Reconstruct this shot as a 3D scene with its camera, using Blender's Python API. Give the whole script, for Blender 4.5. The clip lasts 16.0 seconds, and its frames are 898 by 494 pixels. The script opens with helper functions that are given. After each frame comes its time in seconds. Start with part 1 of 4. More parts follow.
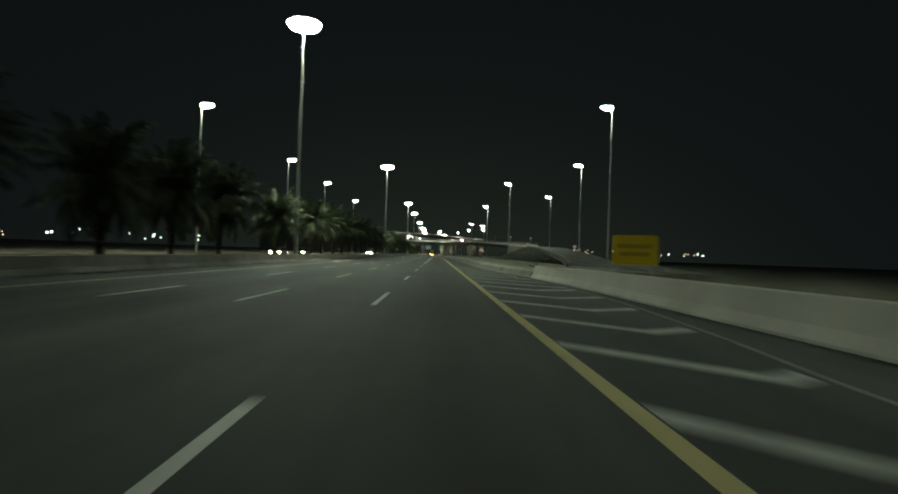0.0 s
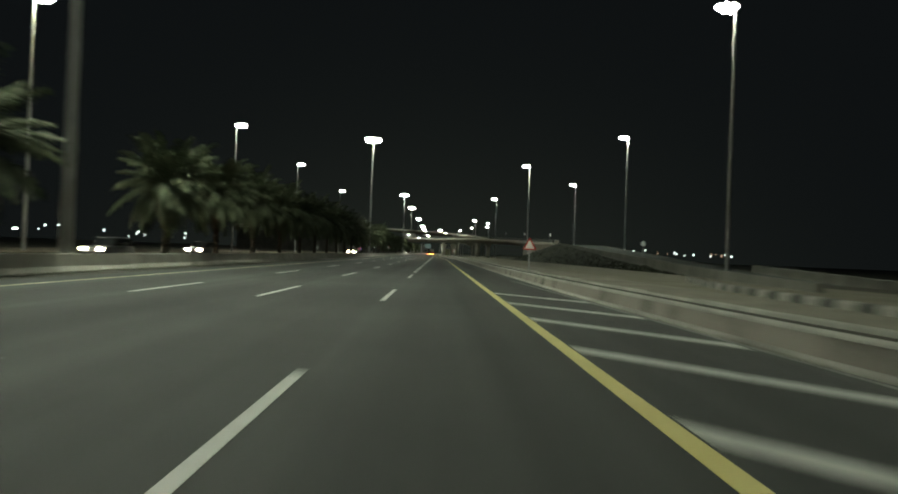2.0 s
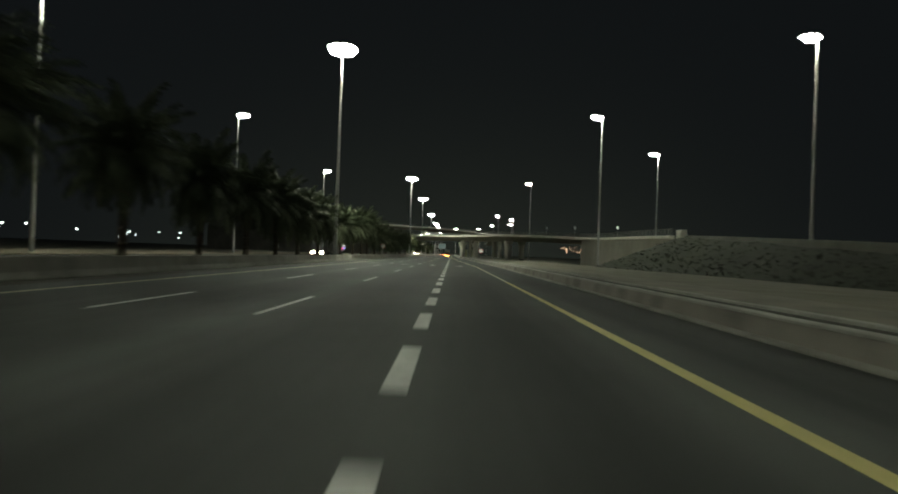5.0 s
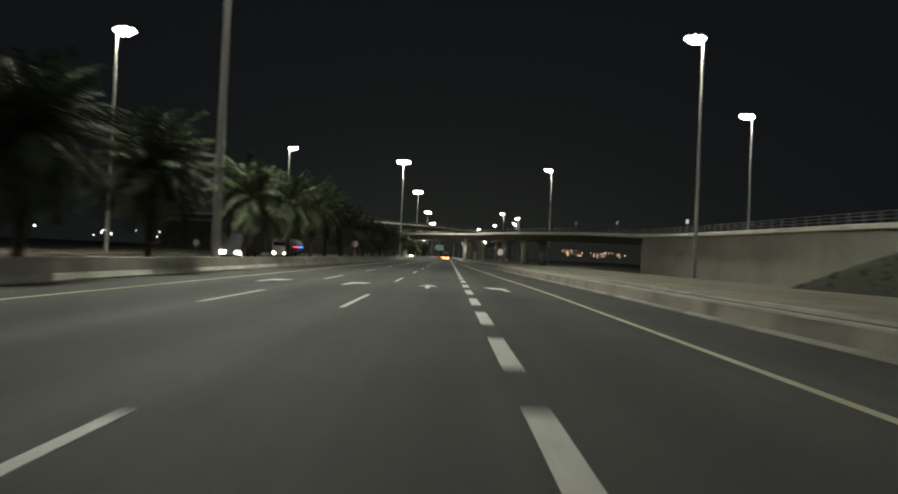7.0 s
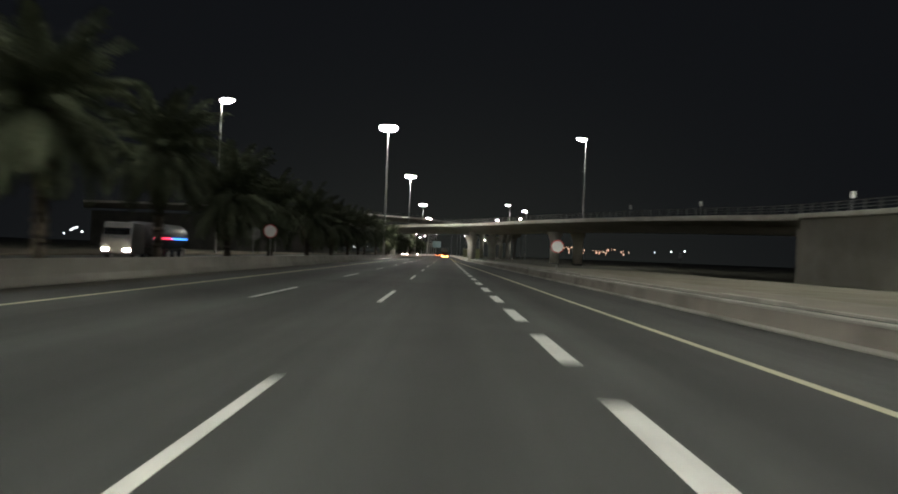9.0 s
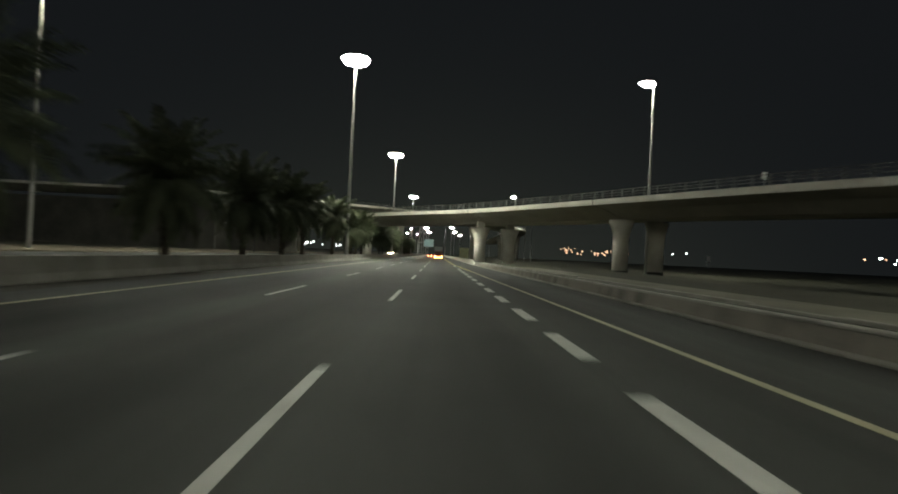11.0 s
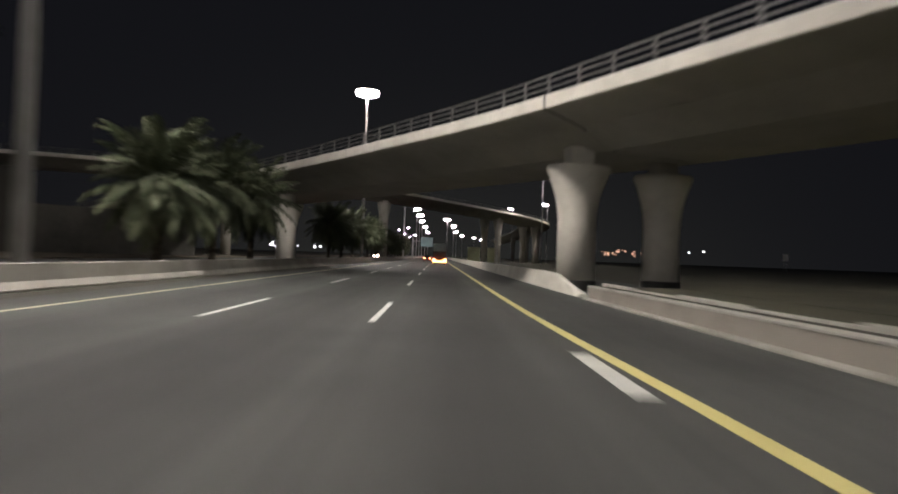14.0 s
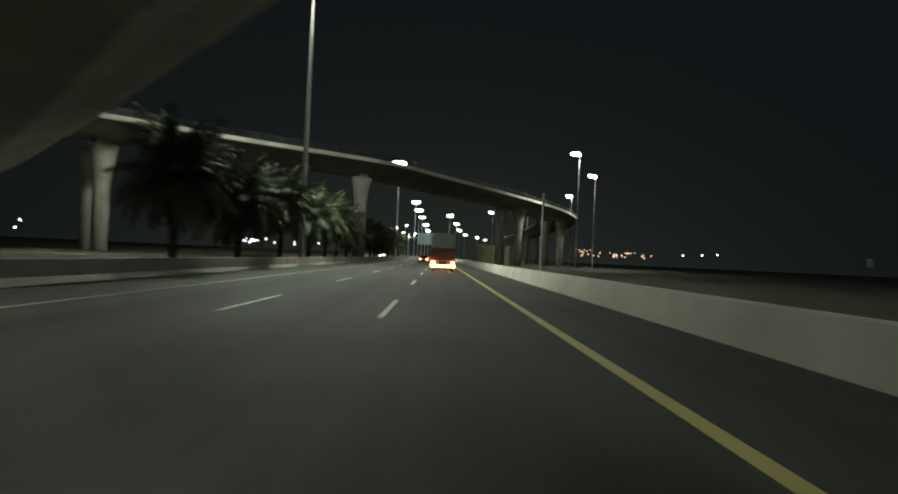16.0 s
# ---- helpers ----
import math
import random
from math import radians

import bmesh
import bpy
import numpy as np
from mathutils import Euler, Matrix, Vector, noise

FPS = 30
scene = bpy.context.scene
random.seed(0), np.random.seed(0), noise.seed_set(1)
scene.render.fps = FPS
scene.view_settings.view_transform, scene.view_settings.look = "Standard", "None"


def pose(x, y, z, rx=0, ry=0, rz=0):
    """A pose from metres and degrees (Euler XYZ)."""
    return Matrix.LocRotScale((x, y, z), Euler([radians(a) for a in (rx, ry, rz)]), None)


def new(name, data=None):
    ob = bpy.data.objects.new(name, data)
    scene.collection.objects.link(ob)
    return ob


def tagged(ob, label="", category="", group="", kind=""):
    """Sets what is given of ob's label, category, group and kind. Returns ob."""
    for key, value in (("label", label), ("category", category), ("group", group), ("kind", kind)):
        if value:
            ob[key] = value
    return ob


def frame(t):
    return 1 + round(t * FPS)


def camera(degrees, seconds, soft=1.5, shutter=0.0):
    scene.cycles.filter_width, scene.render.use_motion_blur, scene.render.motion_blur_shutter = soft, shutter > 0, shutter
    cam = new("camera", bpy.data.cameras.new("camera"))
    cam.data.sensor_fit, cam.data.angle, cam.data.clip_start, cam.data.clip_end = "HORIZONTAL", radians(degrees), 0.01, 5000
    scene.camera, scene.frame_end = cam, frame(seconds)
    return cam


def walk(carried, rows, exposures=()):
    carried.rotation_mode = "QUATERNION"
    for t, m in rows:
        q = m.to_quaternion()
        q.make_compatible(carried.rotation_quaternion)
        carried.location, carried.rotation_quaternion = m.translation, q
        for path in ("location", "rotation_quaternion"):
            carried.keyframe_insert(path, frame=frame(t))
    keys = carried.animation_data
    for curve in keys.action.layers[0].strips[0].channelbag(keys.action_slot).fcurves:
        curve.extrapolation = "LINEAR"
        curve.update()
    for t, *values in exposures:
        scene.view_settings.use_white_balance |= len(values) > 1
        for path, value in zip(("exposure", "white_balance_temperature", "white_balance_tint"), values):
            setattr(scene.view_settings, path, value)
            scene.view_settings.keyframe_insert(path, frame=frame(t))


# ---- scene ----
import functools

# The way of the car: seconds, metres across and along the road, yaw, pitch, lean.
PATH = [
    (0, 1.74, 0.00, -1.06, 0.64, 2.02),
    (0.5, 1.76, 12.57, -1.13, 0.67, 2.08),
    (1, 1.75, 25.13, -1.08, 0.68, 2.25),
    (1.5, 1.68, 37.66, -0.98, 0.59, 2.25),
    (2, 1.61, 50.20, -1.03, 0.59, 2.18),
    (2.5, 1.61, 62.70, -0.94, 0.61, 2.40),
    (3, 1.58, 75.12, -0.88, 0.75, 2.27),
    (3.5, 1.45, 87.49, -0.42, 0.63, 1.68),
    (4, 1.22, 99.76, -0.01, 0.60, 1.80),
    (6.5, -0.59, 160.67, 0.29, 0.79, 2.29),
    (7, -0.95, 172.97, -0.03, 0.84, 2.51),
    (7.5, -1.22, 185.33, -0.15, 0.81, 2.64),
    (8, -1.48, 197.76, -0.37, 0.72, 2.45),
    (8.5, -1.72, 210.28, -0.40, 0.63, 2.28),
    (9, -1.86, 222.89, -0.35, 0.66, 2.23),
    (11.5, -2.42, 286.43, -1.19, 0.72, 2.76),
    (12, -2.42, 298.92, -1.30, 0.97, 2.62),
    (12.5, -2.39, 311.33, -1.44, 0.79, 2.51),
    (13, -2.45, 323.66, -1.42, 0.90, 2.47),
    (13.5, -2.41, 335.98, -1.41, 0.86, 2.24),
    (14, -2.36, 348.27, -1.01, 0.86, 2.03),
    (14.5, -2.34, 360.57, -0.91, 0.77, 1.68),
    (15, -2.38, 372.79, -0.90, 0.94, 2.29),
    (15.5, -2.42, 385.76, -0.78, 0.69, 2.52),
    (16, -2.46, 399.05, -0.92, 0.89, 2.66),
]

cam = camera(71.0, 16.0, soft=1.9, shutter=0.8)
walk(cam, [(t, pose(x, y, 1.5, 90 + pitch, 0, yaw) @ pose(0, 0, 0, 0, 0, lean)) for t, x, y, yaw, pitch, lean in PATH],
     exposures=[(0, -0.1, 6400, -20), (1.5, -0.2, 6550, -14), (3.5, -0.05, 6550, -10), (6.5, 0.05, 6700, -5), (7.5, 0.02, 6400, 7), (9, 0.0, 6350, 7), (11.5, 0.5, 6700, -4), (12.5, 0.38, 6650, 0), (13.5, 0.15, 6600, 17), (14.5, 0.05, 6350, 19), (15.0, -0.15, 6250, 11), (15.5, 0.0, 6200, 2), (16, 0.2, 6400, -9)])

# ---- night sky ----
world = bpy.data.worlds.new("night")
world.use_nodes = True
scene.world = world
tree = world.node_tree
back = tree.nodes["Background"]
back.inputs[1].default_value = 1.0


def sky_math(operation, a, b):
    """A Math node on two sockets or numbers."""
    n = tree.nodes.new("ShaderNodeMath")
    n.operation = operation
    for slot, value in zip(n.inputs, (a, b)):
        if isinstance(value, (int, float)):
            slot.default_value = value
        else:
            tree.links.new(value, slot)
    return n.outputs[0]


# A dark sky, paler low down and ahead, where lamp glare is painted in.
axes = tree.nodes.new("ShaderNodeSeparateXYZ")
tree.links.new(tree.nodes.new("ShaderNodeTexCoord").outputs["Generated"], axes.inputs[0])
low_sky = sky_math("POWER", sky_math("SUBTRACT", 1.0, sky_math("ABSOLUTE", axes.outputs["Z"], 0.0)), 5.0)
glare_side = sky_math("POWER", sky_math("MAXIMUM", axes.outputs["Y"], 0.0), 10.0)
glow = tree.nodes.new("ShaderNodeMix")
glow.data_type = "RGBA"
tree.links.new(sky_math("MULTIPLY", low_sky, glare_side), glow.inputs[0])
glow.inputs[6].default_value, glow.inputs[7].default_value = (0.0053, 0.0058, 0.0072, 1), (0.0175, 0.0185, 0.0165, 1)
tree.links.new(glow.outputs[2], back.inputs[0])

LAMP_WATTS = 8600
LAMP_COLOUR = (1.0, 0.97, 0.84)


# ---- materials ----
def node(tree, kind, **values):
    n = tree.nodes.new(kind)
    for key, value in values.items():
        n.inputs[key.replace("_", " ")].default_value = value
    return n


def surface(name, low, high, scale=3.0, fine=40.0, rough=0.8, metal=0.0, bump=0.3, bump_size=0.01, vary=0.0, spec=0.5):
    """A weathered surface: stains between two colours, fine grain, relief."""
    m = bpy.data.materials.new(name)
    m.use_nodes = True
    t = m.node_tree
    p = t.nodes["Principled BSDF"]
    where = t.nodes.new("ShaderNodeNewGeometry")
    big = node(t, "ShaderNodeTexNoise", Scale=scale, Detail=5.0, Roughness=0.65)
    small = node(t, "ShaderNodeTexNoise", Scale=fine, Detail=3.0, Roughness=0.6)
    for n in (big, small):
        t.links.new(where.outputs["Position"], n.inputs["Vector"])
    ramp = t.nodes.new("ShaderNodeValToRGB")
    ramp.color_ramp.elements[0].position, ramp.color_ramp.elements[1].position = 0.3, 0.7
    ramp.color_ramp.elements[0].color, ramp.color_ramp.elements[1].color = (*low, 1), (*high, 1)
    mix = t.nodes.new("ShaderNodeMath")
    mix.operation = "MULTIPLY_ADD"
    mix.inputs[1].default_value = 0.35
    t.links.new(small.outputs["Fac"], mix.inputs[0])
    less = t.nodes.new("ShaderNodeMath")
    less.operation = "MULTIPLY_ADD"
    less.inputs[1].default_value, less.inputs[2].default_value = 0.8, -0.08
    t.links.new(big.outputs["Fac"], less.inputs[0])
    t.links.new(less.outputs[0], mix.inputs[2])
    if vary:
        info = t.nodes.new("ShaderNodeObjectInfo")
        shift = t.nodes.new("ShaderNodeMath")
        shift.operation = "MULTIPLY_ADD"
        shift.inputs[1].default_value = vary
        t.links.new(info.outputs["Random"], shift.inputs[0])
        t.links.new(mix.outputs[0], shift.inputs[2])
        t.links.new(shift.outputs[0], ramp.inputs[0])
    else:
        t.links.new(mix.outputs[0], ramp.inputs[0])
    t.links.new(ramp.outputs[0], p.inputs["Base Color"])
    p.inputs["Roughness"].default_value, p.inputs["Metallic"].default_value = rough, metal
    p.inputs["Specular IOR Level"].default_value = spec
    if bump:
        b = node(t, "ShaderNodeBump", Strength=bump, Distance=bump_size)
        t.links.new(small.outputs["Fac"], b.inputs["Height"])
        t.links.new(b.outputs[0], p.inputs["Normal"])
    return m


def streaked(m, amount=0.45):
    """Long worn streaks along the driving direction over a surface's colour."""
    t = m.node_tree
    p = t.nodes["Principled BSDF"]
    where = t.nodes.new("ShaderNodeNewGeometry")
    scale = t.nodes.new("ShaderNodeMapping")
    scale.inputs["Scale"].default_value = (0.55, 0.012, 1.0)
    streak = node(t, "ShaderNodeTexNoise", Scale=1.0, Detail=4.0, Roughness=0.55)
    t.links.new(where.outputs["Position"], scale.inputs["Vector"])
    t.links.new(scale.outputs[0], streak.inputs["Vector"])
    span = t.nodes.new("ShaderNodeMapRange")
    span.inputs["From Min"].default_value, span.inputs["From Max"].default_value = 0.3, 0.7
    span.inputs["To Min"].default_value, span.inputs["To Max"].default_value = 1 - amount, 1 + amount * 0.6
    t.links.new(streak.outputs["Fac"], span.inputs["Value"])
    mix = t.nodes.new("ShaderNodeVectorMath")
    mix.operation = "SCALE"
    old = p.inputs["Base Color"].links[0].from_socket
    t.links.new(old, mix.inputs[0])
    # Darker, oil-stained band down the middle of each 3.77 m lane, uneven along its length.
    split = t.nodes.new("ShaderNodeSeparateXYZ")
    t.links.new(where.outputs["Position"], split.inputs[0])
    phase = t.nodes.new("ShaderNodeMath")
    phase.operation = "MULTIPLY"
    phase.inputs[1].default_value = 2 * math.pi / 3.77
    t.links.new(split.outputs["X"], phase.inputs[0])
    wave = t.nodes.new("ShaderNodeMath")
    wave.operation = "COSINE"
    t.links.new(phase.outputs[0], wave.inputs[0])
    band = t.nodes.new("ShaderNodeMath")
    band.operation = "MULTIPLY"
    t.links.new(wave.outputs[0], band.inputs[0])
    t.links.new(streak.outputs["Fac"], band.inputs[1])
    worn = t.nodes.new("ShaderNodeMath")
    worn.operation = "MULTIPLY_ADD"
    worn.inputs[1].default_value = 0.36
    t.links.new(band.outputs[0], worn.inputs[0])
    t.links.new(span.outputs[0], worn.inputs[2])
    t.links.new(worn.outputs[0], mix.inputs["Scale"])
    t.links.new(mix.outputs[0], p.inputs["Base Color"])
    return m


def glow(name, colour, strength):
    m = bpy.data.materials.new(name)
    m.use_nodes = True
    p = m.node_tree.nodes["Principled BSDF"]
    p.inputs["Base Color"].default_value = (0.8, 0.8, 0.8, 1)
    p.inputs["Emission Color"].default_value = (*colour, 1)
    p.inputs["Emission Strength"].default_value = strength
    return m


ASPHALT = streaked(surface("asphalt", (0.034, 0.0365, 0.0345), (0.072, 0.0755, 0.0705), 0.12, 60, 0.78, bump=0.6, bump_size=0.008, spec=0.33))
PAINT_WHITE = surface("white road paint", (0.40, 0.40, 0.38), (0.80, 0.80, 0.76), 2.6, 45, 0.6, bump=0.2)
PAINT_WORN = surface("worn pale paint", (0.07, 0.07, 0.065), (0.26, 0.26, 0.24), 1.2, 30, 0.7, bump=0.2)
PAINT_YELLOW_WORN = surface("worn yellow paint", (0.36, 0.33, 0.22), (0.62, 0.58, 0.40), 0.8, 40, 0.6, bump=0.2)
PAINT_YELLOW = surface("yellow road paint", (0.49, 0.425, 0.145), (0.71, 0.63, 0.255), 2.0, 50, 0.6, bump=0.2)
CONCRETE = surface("concrete", (0.17, 0.165, 0.145), (0.33, 0.315, 0.28), 0.5, 18, 0.85, vary=0.12)
KERB = surface("kerb concrete", (0.13, 0.125, 0.11), (0.34, 0.325, 0.29), 0.7, 14, 0.9, vary=0.22)
SCREEN = surface("pale green screen paint", (0.34, 0.36, 0.22), (0.48, 0.50, 0.32), 0.5, 14, 0.8)
KERB_FACE = surface("blotchy darker kerb face", (0.085, 0.078, 0.068), (0.25, 0.23, 0.20), 1.1, 14, 0.9, vary=0.42)
KERB_TOP = surface("pale kerb edge", (0.22, 0.213, 0.19), (0.46, 0.445, 0.40), 0.9, 20, 0.9)
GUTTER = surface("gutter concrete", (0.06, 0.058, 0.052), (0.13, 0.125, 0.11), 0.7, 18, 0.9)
PAINT_YELLOW_MID = surface("rubbed yellow paint", (0.42, 0.35, 0.11), (0.70, 0.60, 0.23), 0.8, 40, 0.6, bump=0.2)
PAVING = surface("pale packed gravel", (0.115, 0.107, 0.083), (0.225, 0.21, 0.165), 0.6, 20, 0.9)
VERGE = surface("packed sandy gravel", (0.095, 0.087, 0.062), (0.195, 0.18, 0.132), 0.4, 12, 0.95, bump=0.5, bump_size=0.02)
RAMP_WALL_PAINT = surface("weathered grey ramp barrier", (0.085, 0.084, 0.072), (0.18, 0.175, 0.15), 0.3, 12, 0.9)
DARK_BROWN = surface("dark brown ground", (0.018, 0.016, 0.011), (0.045, 0.04, 0.028), 2.0, 25, 0.95, bump=0.5, bump_size=0.02)
CONCRETE_PALE = surface("pale concrete", (0.48, 0.46, 0.41), (0.70, 0.68, 0.61), 0.45, 18, 0.85, vary=0.1)
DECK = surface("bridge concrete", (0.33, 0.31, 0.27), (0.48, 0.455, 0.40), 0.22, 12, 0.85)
# Darker copies of the bridge concrete; the flyover's dimness is in the colour.
FLY_DECK = surface("shade-darkened flyover concrete", (0.15, 0.143, 0.125), (0.27, 0.257, 0.225), 0.22, 12, 0.85)
FLY_PIER = surface("shade-darkened flyover pier", (0.26, 0.25, 0.22), (0.42, 0.405, 0.36), 0.4, 14, 0.85)
WALL = surface("retaining wall concrete", (0.21, 0.20, 0.172), (0.33, 0.315, 0.275), 0.25, 12, 0.9, vary=0.12)
# Darker copy of the wall concrete, with the far walls' poor light in it.
WALL_SHADED = surface("shade-darkened wall concrete", (0.055, 0.054, 0.048), (0.12, 0.116, 0.10), 0.25, 12, 0.9)
BLOCK_BLACK = surface("worn black block paint", (0.035, 0.037, 0.033), (0.08, 0.082, 0.072), 1.2, 20, 0.8)
PAINT_HATCH = surface("dull white hatch paint", (0.30, 0.30, 0.28), (0.66, 0.66, 0.62), 1.6, 40, 0.65, bump=0.2)
SAND = surface("sandy soil", (0.062, 0.050, 0.032), (0.145, 0.12, 0.08), 0.35, 9, 0.95, bump=0.6, bump_size=0.03)
SCRUB = surface("dry scrub ground", (0.020, 0.022, 0.012), (0.065, 0.06, 0.036), 0.2, 6, 0.95, bump=0.6, bump_size=0.05)
GRASS = surface("embankment grass", (0.007, 0.010, 0.004), (0.026, 0.030, 0.012), 0.3, 8, 0.95, bump=0.6, bump_size=0.05)
STEEL = surface("galvanised steel", (0.24, 0.24, 0.235), (0.34, 0.34, 0.33), 1.5, 30, 0.5, 0.35, bump=0.05)
RAIL = surface("weathered rail paint", (0.07, 0.07, 0.066), (0.14, 0.14, 0.132), 1.5, 30, 0.6, 0.2, bump=0.05)
DARK_METAL = surface("dark painted metal", (0.03, 0.03, 0.03), (0.06, 0.06, 0.06), 2, 30, 0.5, 0.3, bump=0.05)
BARK = surface("palm bark", (0.025, 0.02, 0.014), (0.075, 0.06, 0.042), 4, 30, 0.95, bump=0.8, bump_size=0.03)
LEAF = surface("palm frond", (0.036, 0.044, 0.025), (0.086, 0.100, 0.060), 1.2, 8, 0.8, bump=0.1, vary=0.25, spec=0.2)
LEAF_DRY = surface("dry palm frond", (0.045, 0.040, 0.024), (0.10, 0.085, 0.052), 1.2, 8, 0.8, bump=0.1, vary=0.25)
RUBBER = surface("tyre rubber", (0.012, 0.012, 0.012), (0.025, 0.025, 0.025), 3, 40, 0.8)
GLASS = surface("dark car glass", (0.01, 0.011, 0.012), (0.015, 0.016, 0.017), 1, 10, 0.08, bump=0)
CAR_WHITE = surface("white car paint", (0.60, 0.60, 0.58), (0.68, 0.68, 0.66), 0.6, 10, 0.3, bump=0)
CAB_GREY = surface("dusty grey cab paint", (0.07, 0.07, 0.07), (0.13, 0.13, 0.127), 0.8, 12, 0.5, bump=0.05)
CAR_DARK = surface("dark car paint", (0.018, 0.018, 0.02), (0.03, 0.03, 0.034), 0.6, 10, 0.3, bump=0)
LORRY_TEAL = surface("grey teal lorry paint", (0.13, 0.17, 0.17), (0.20, 0.25, 0.25), 0.7, 12, 0.6, bump=0.1)
LORRY_BODY = surface("lorry body paint", (0.025, 0.022, 0.02), (0.06, 0.052, 0.045), 0.7, 12, 0.6, bump=0.1)
TANK = surface("tank steel", (0.14, 0.14, 0.15), (0.22, 0.22, 0.23), 0.5, 12, 0.4, 0.5, bump=0.05)
SIGN_YELLOW = surface("yellow sign sheeting", (0.62, 0.44, 0.008), (0.72, 0.53, 0.015), 1.0, 15, 0.5, bump=0.02)
SIGN_WHITE = surface("white sign sheeting", (0.88, 0.88, 0.86), (0.94, 0.94, 0.92), 1.0, 15, 0.5, bump=0.02)
SIGN_RED = surface("red sign sheeting", (0.50, 0.02, 0.02), (0.62, 0.04, 0.03), 1.0, 15, 0.5, bump=0.02)
SIGN_TEAL = surface("blue green sign sheeting", (0.10, 0.15, 0.16), (0.13, 0.19, 0.20), 0.5, 10, 0.5, bump=0.02)
SIGN_INK = surface("dark sign lettering", (0.38, 0.25, 0.01), (0.45, 0.30, 0.02), 1.0, 15, 0.5, bump=0.02)
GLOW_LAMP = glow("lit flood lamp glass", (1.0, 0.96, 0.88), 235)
GLOW_HEAD = glow("lit headlamp", (1.0, 0.84, 0.60), 420)
GLOW_TAIL = glow("lit tail lamp", (1.0, 0.12, 0.04), 60)
GLOW_BUMPER = glow("glowing amber bumper strip", (1.0, 0.50, 0.10), 13)
GLOW_CITY = glow("distant warm lamp", (1.0, 0.55, 0.34), 3.2)
GLOW_CITY_WHITE = glow("distant white lamp", (0.95, 0.97, 1.0), 7)
GLOW_RED = glow("red marker strip", (1.0, 0.03, 0.08), 4)
GLOW_BLUE = glow("blue marker strip", (0.05, 0.25, 1.0), 4)


# ---- mesh helpers ----
def mesh(name, verts, faces, material, smooth=False):
    me = bpy.data.meshes.new(name)
    me.from_pydata([tuple(v) for v in verts], [], faces)
    me.update()
    bm = bmesh.new()
    bm.from_mesh(me)
    bmesh.ops.recalc_face_normals(bm, faces=bm.faces)
    bm.to_mesh(me)
    bm.free()
    me.materials.append(material)
    if smooth:
        me.shade_smooth()
    return me


def piece(name, me, parent=None, m=None, label=""):
    ob = new(name, me)
    if parent is not None:
        ob.parent = parent
    if m is not None:
        ob.matrix_basis = m
    if label:
        ob["label"] = label
    return ob


def box_data(x0, x1, y0, y1, z0, z1, bevel=0.0):
    bm = bmesh.new()
    bmesh.ops.create_cube(bm, size=1.0)
    for v in bm.verts:
        v.co = Vector(((x0 + x1) / 2 + v.co.x * (x1 - x0), (y0 + y1) / 2 + v.co.y * (y1 - y0), (z0 + z1) / 2 + v.co.z * (z1 - z0)))
    if bevel:
        bmesh.ops.bevel(bm, geom=bm.edges[:], offset=bevel, segments=2, affect="EDGES", profile=0.6)
    vs = [v.co.copy() for v in bm.verts]
    bm.verts.index_update()
    fs = [[v.index for v in f.verts] for f in bm.faces]
    bm.free()
    return vs, fs


def box(name, dims, material, bevel=0.0):
    return mesh(name, *box_data(*dims, bevel), material)


def joined(*data):
    vs, fs = [], []
    for v, f in data:
        n = len(vs)
        vs += list(v)
        fs += [[i + n for i in q] for q in f]
    return vs, fs


def lathe_data(rings, sides=16, cap=True):
    """Rings of (z, half width x, half width y[, shift x])."""
    vs, fs = [], []
    for z, rx, ry, *s in rings:
        sx = s[0] if s else 0
        for k in range(sides):
            a = 2 * math.pi * k / sides
            vs.append(Vector((sx + rx * math.cos(a), ry * math.sin(a), z)))
    for i in range(len(rings) - 1):
        for k in range(sides):
            a, b = i * sides + k, i * sides + (k + 1) % sides
            fs.append([a, b, b + sides, a + sides])
    if cap:
        fs += [list(range(sides))[::-1], list(range((len(rings) - 1) * sides, len(rings) * sides))]
    return vs, fs


def tube_data(a, b, r0, r1=None, sides=8):
    a, b = Vector(a), Vector(b)
    q = (b - a).to_track_quat("Z", "Y")
    vs, fs = lathe_data([(0, r0, r0), ((b - a).length, r1 or r0, r1 or r0)], sides)
    return [a + q @ v for v in vs], fs


def smooth_path(points, step):
    """A rounded line through points of any size, cut about every step metres."""
    p = [np.array(q, float) for q in points]
    p = [2 * p[0] - p[1], *p, 2 * p[-1] - p[-2]]
    out = []
    for i in range(1, len(p) - 2):
        n = max(1, int(np.linalg.norm(p[i + 1][:2] - p[i][:2]) / step))
        for k in range(n):
            s = k / n
            out.append(0.5 * (2 * p[i] + (p[i + 1] - p[i - 1]) * s + (2 * p[i - 1] - 5 * p[i] + 4 * p[i + 1] - p[i + 2]) * s**2
                              + (3 * p[i] - p[i - 1] - 3 * p[i + 1] + p[i + 2]) * s**3))
    return out + [p[-2]]


def sideways(path, i):
    a, b = path[max(0, i - 1)], path[min(len(path) - 1, i + 1)]
    d = (b - a)[:2] / np.linalg.norm((b - a)[:2])
    return np.array([d[1], -d[0]]), d


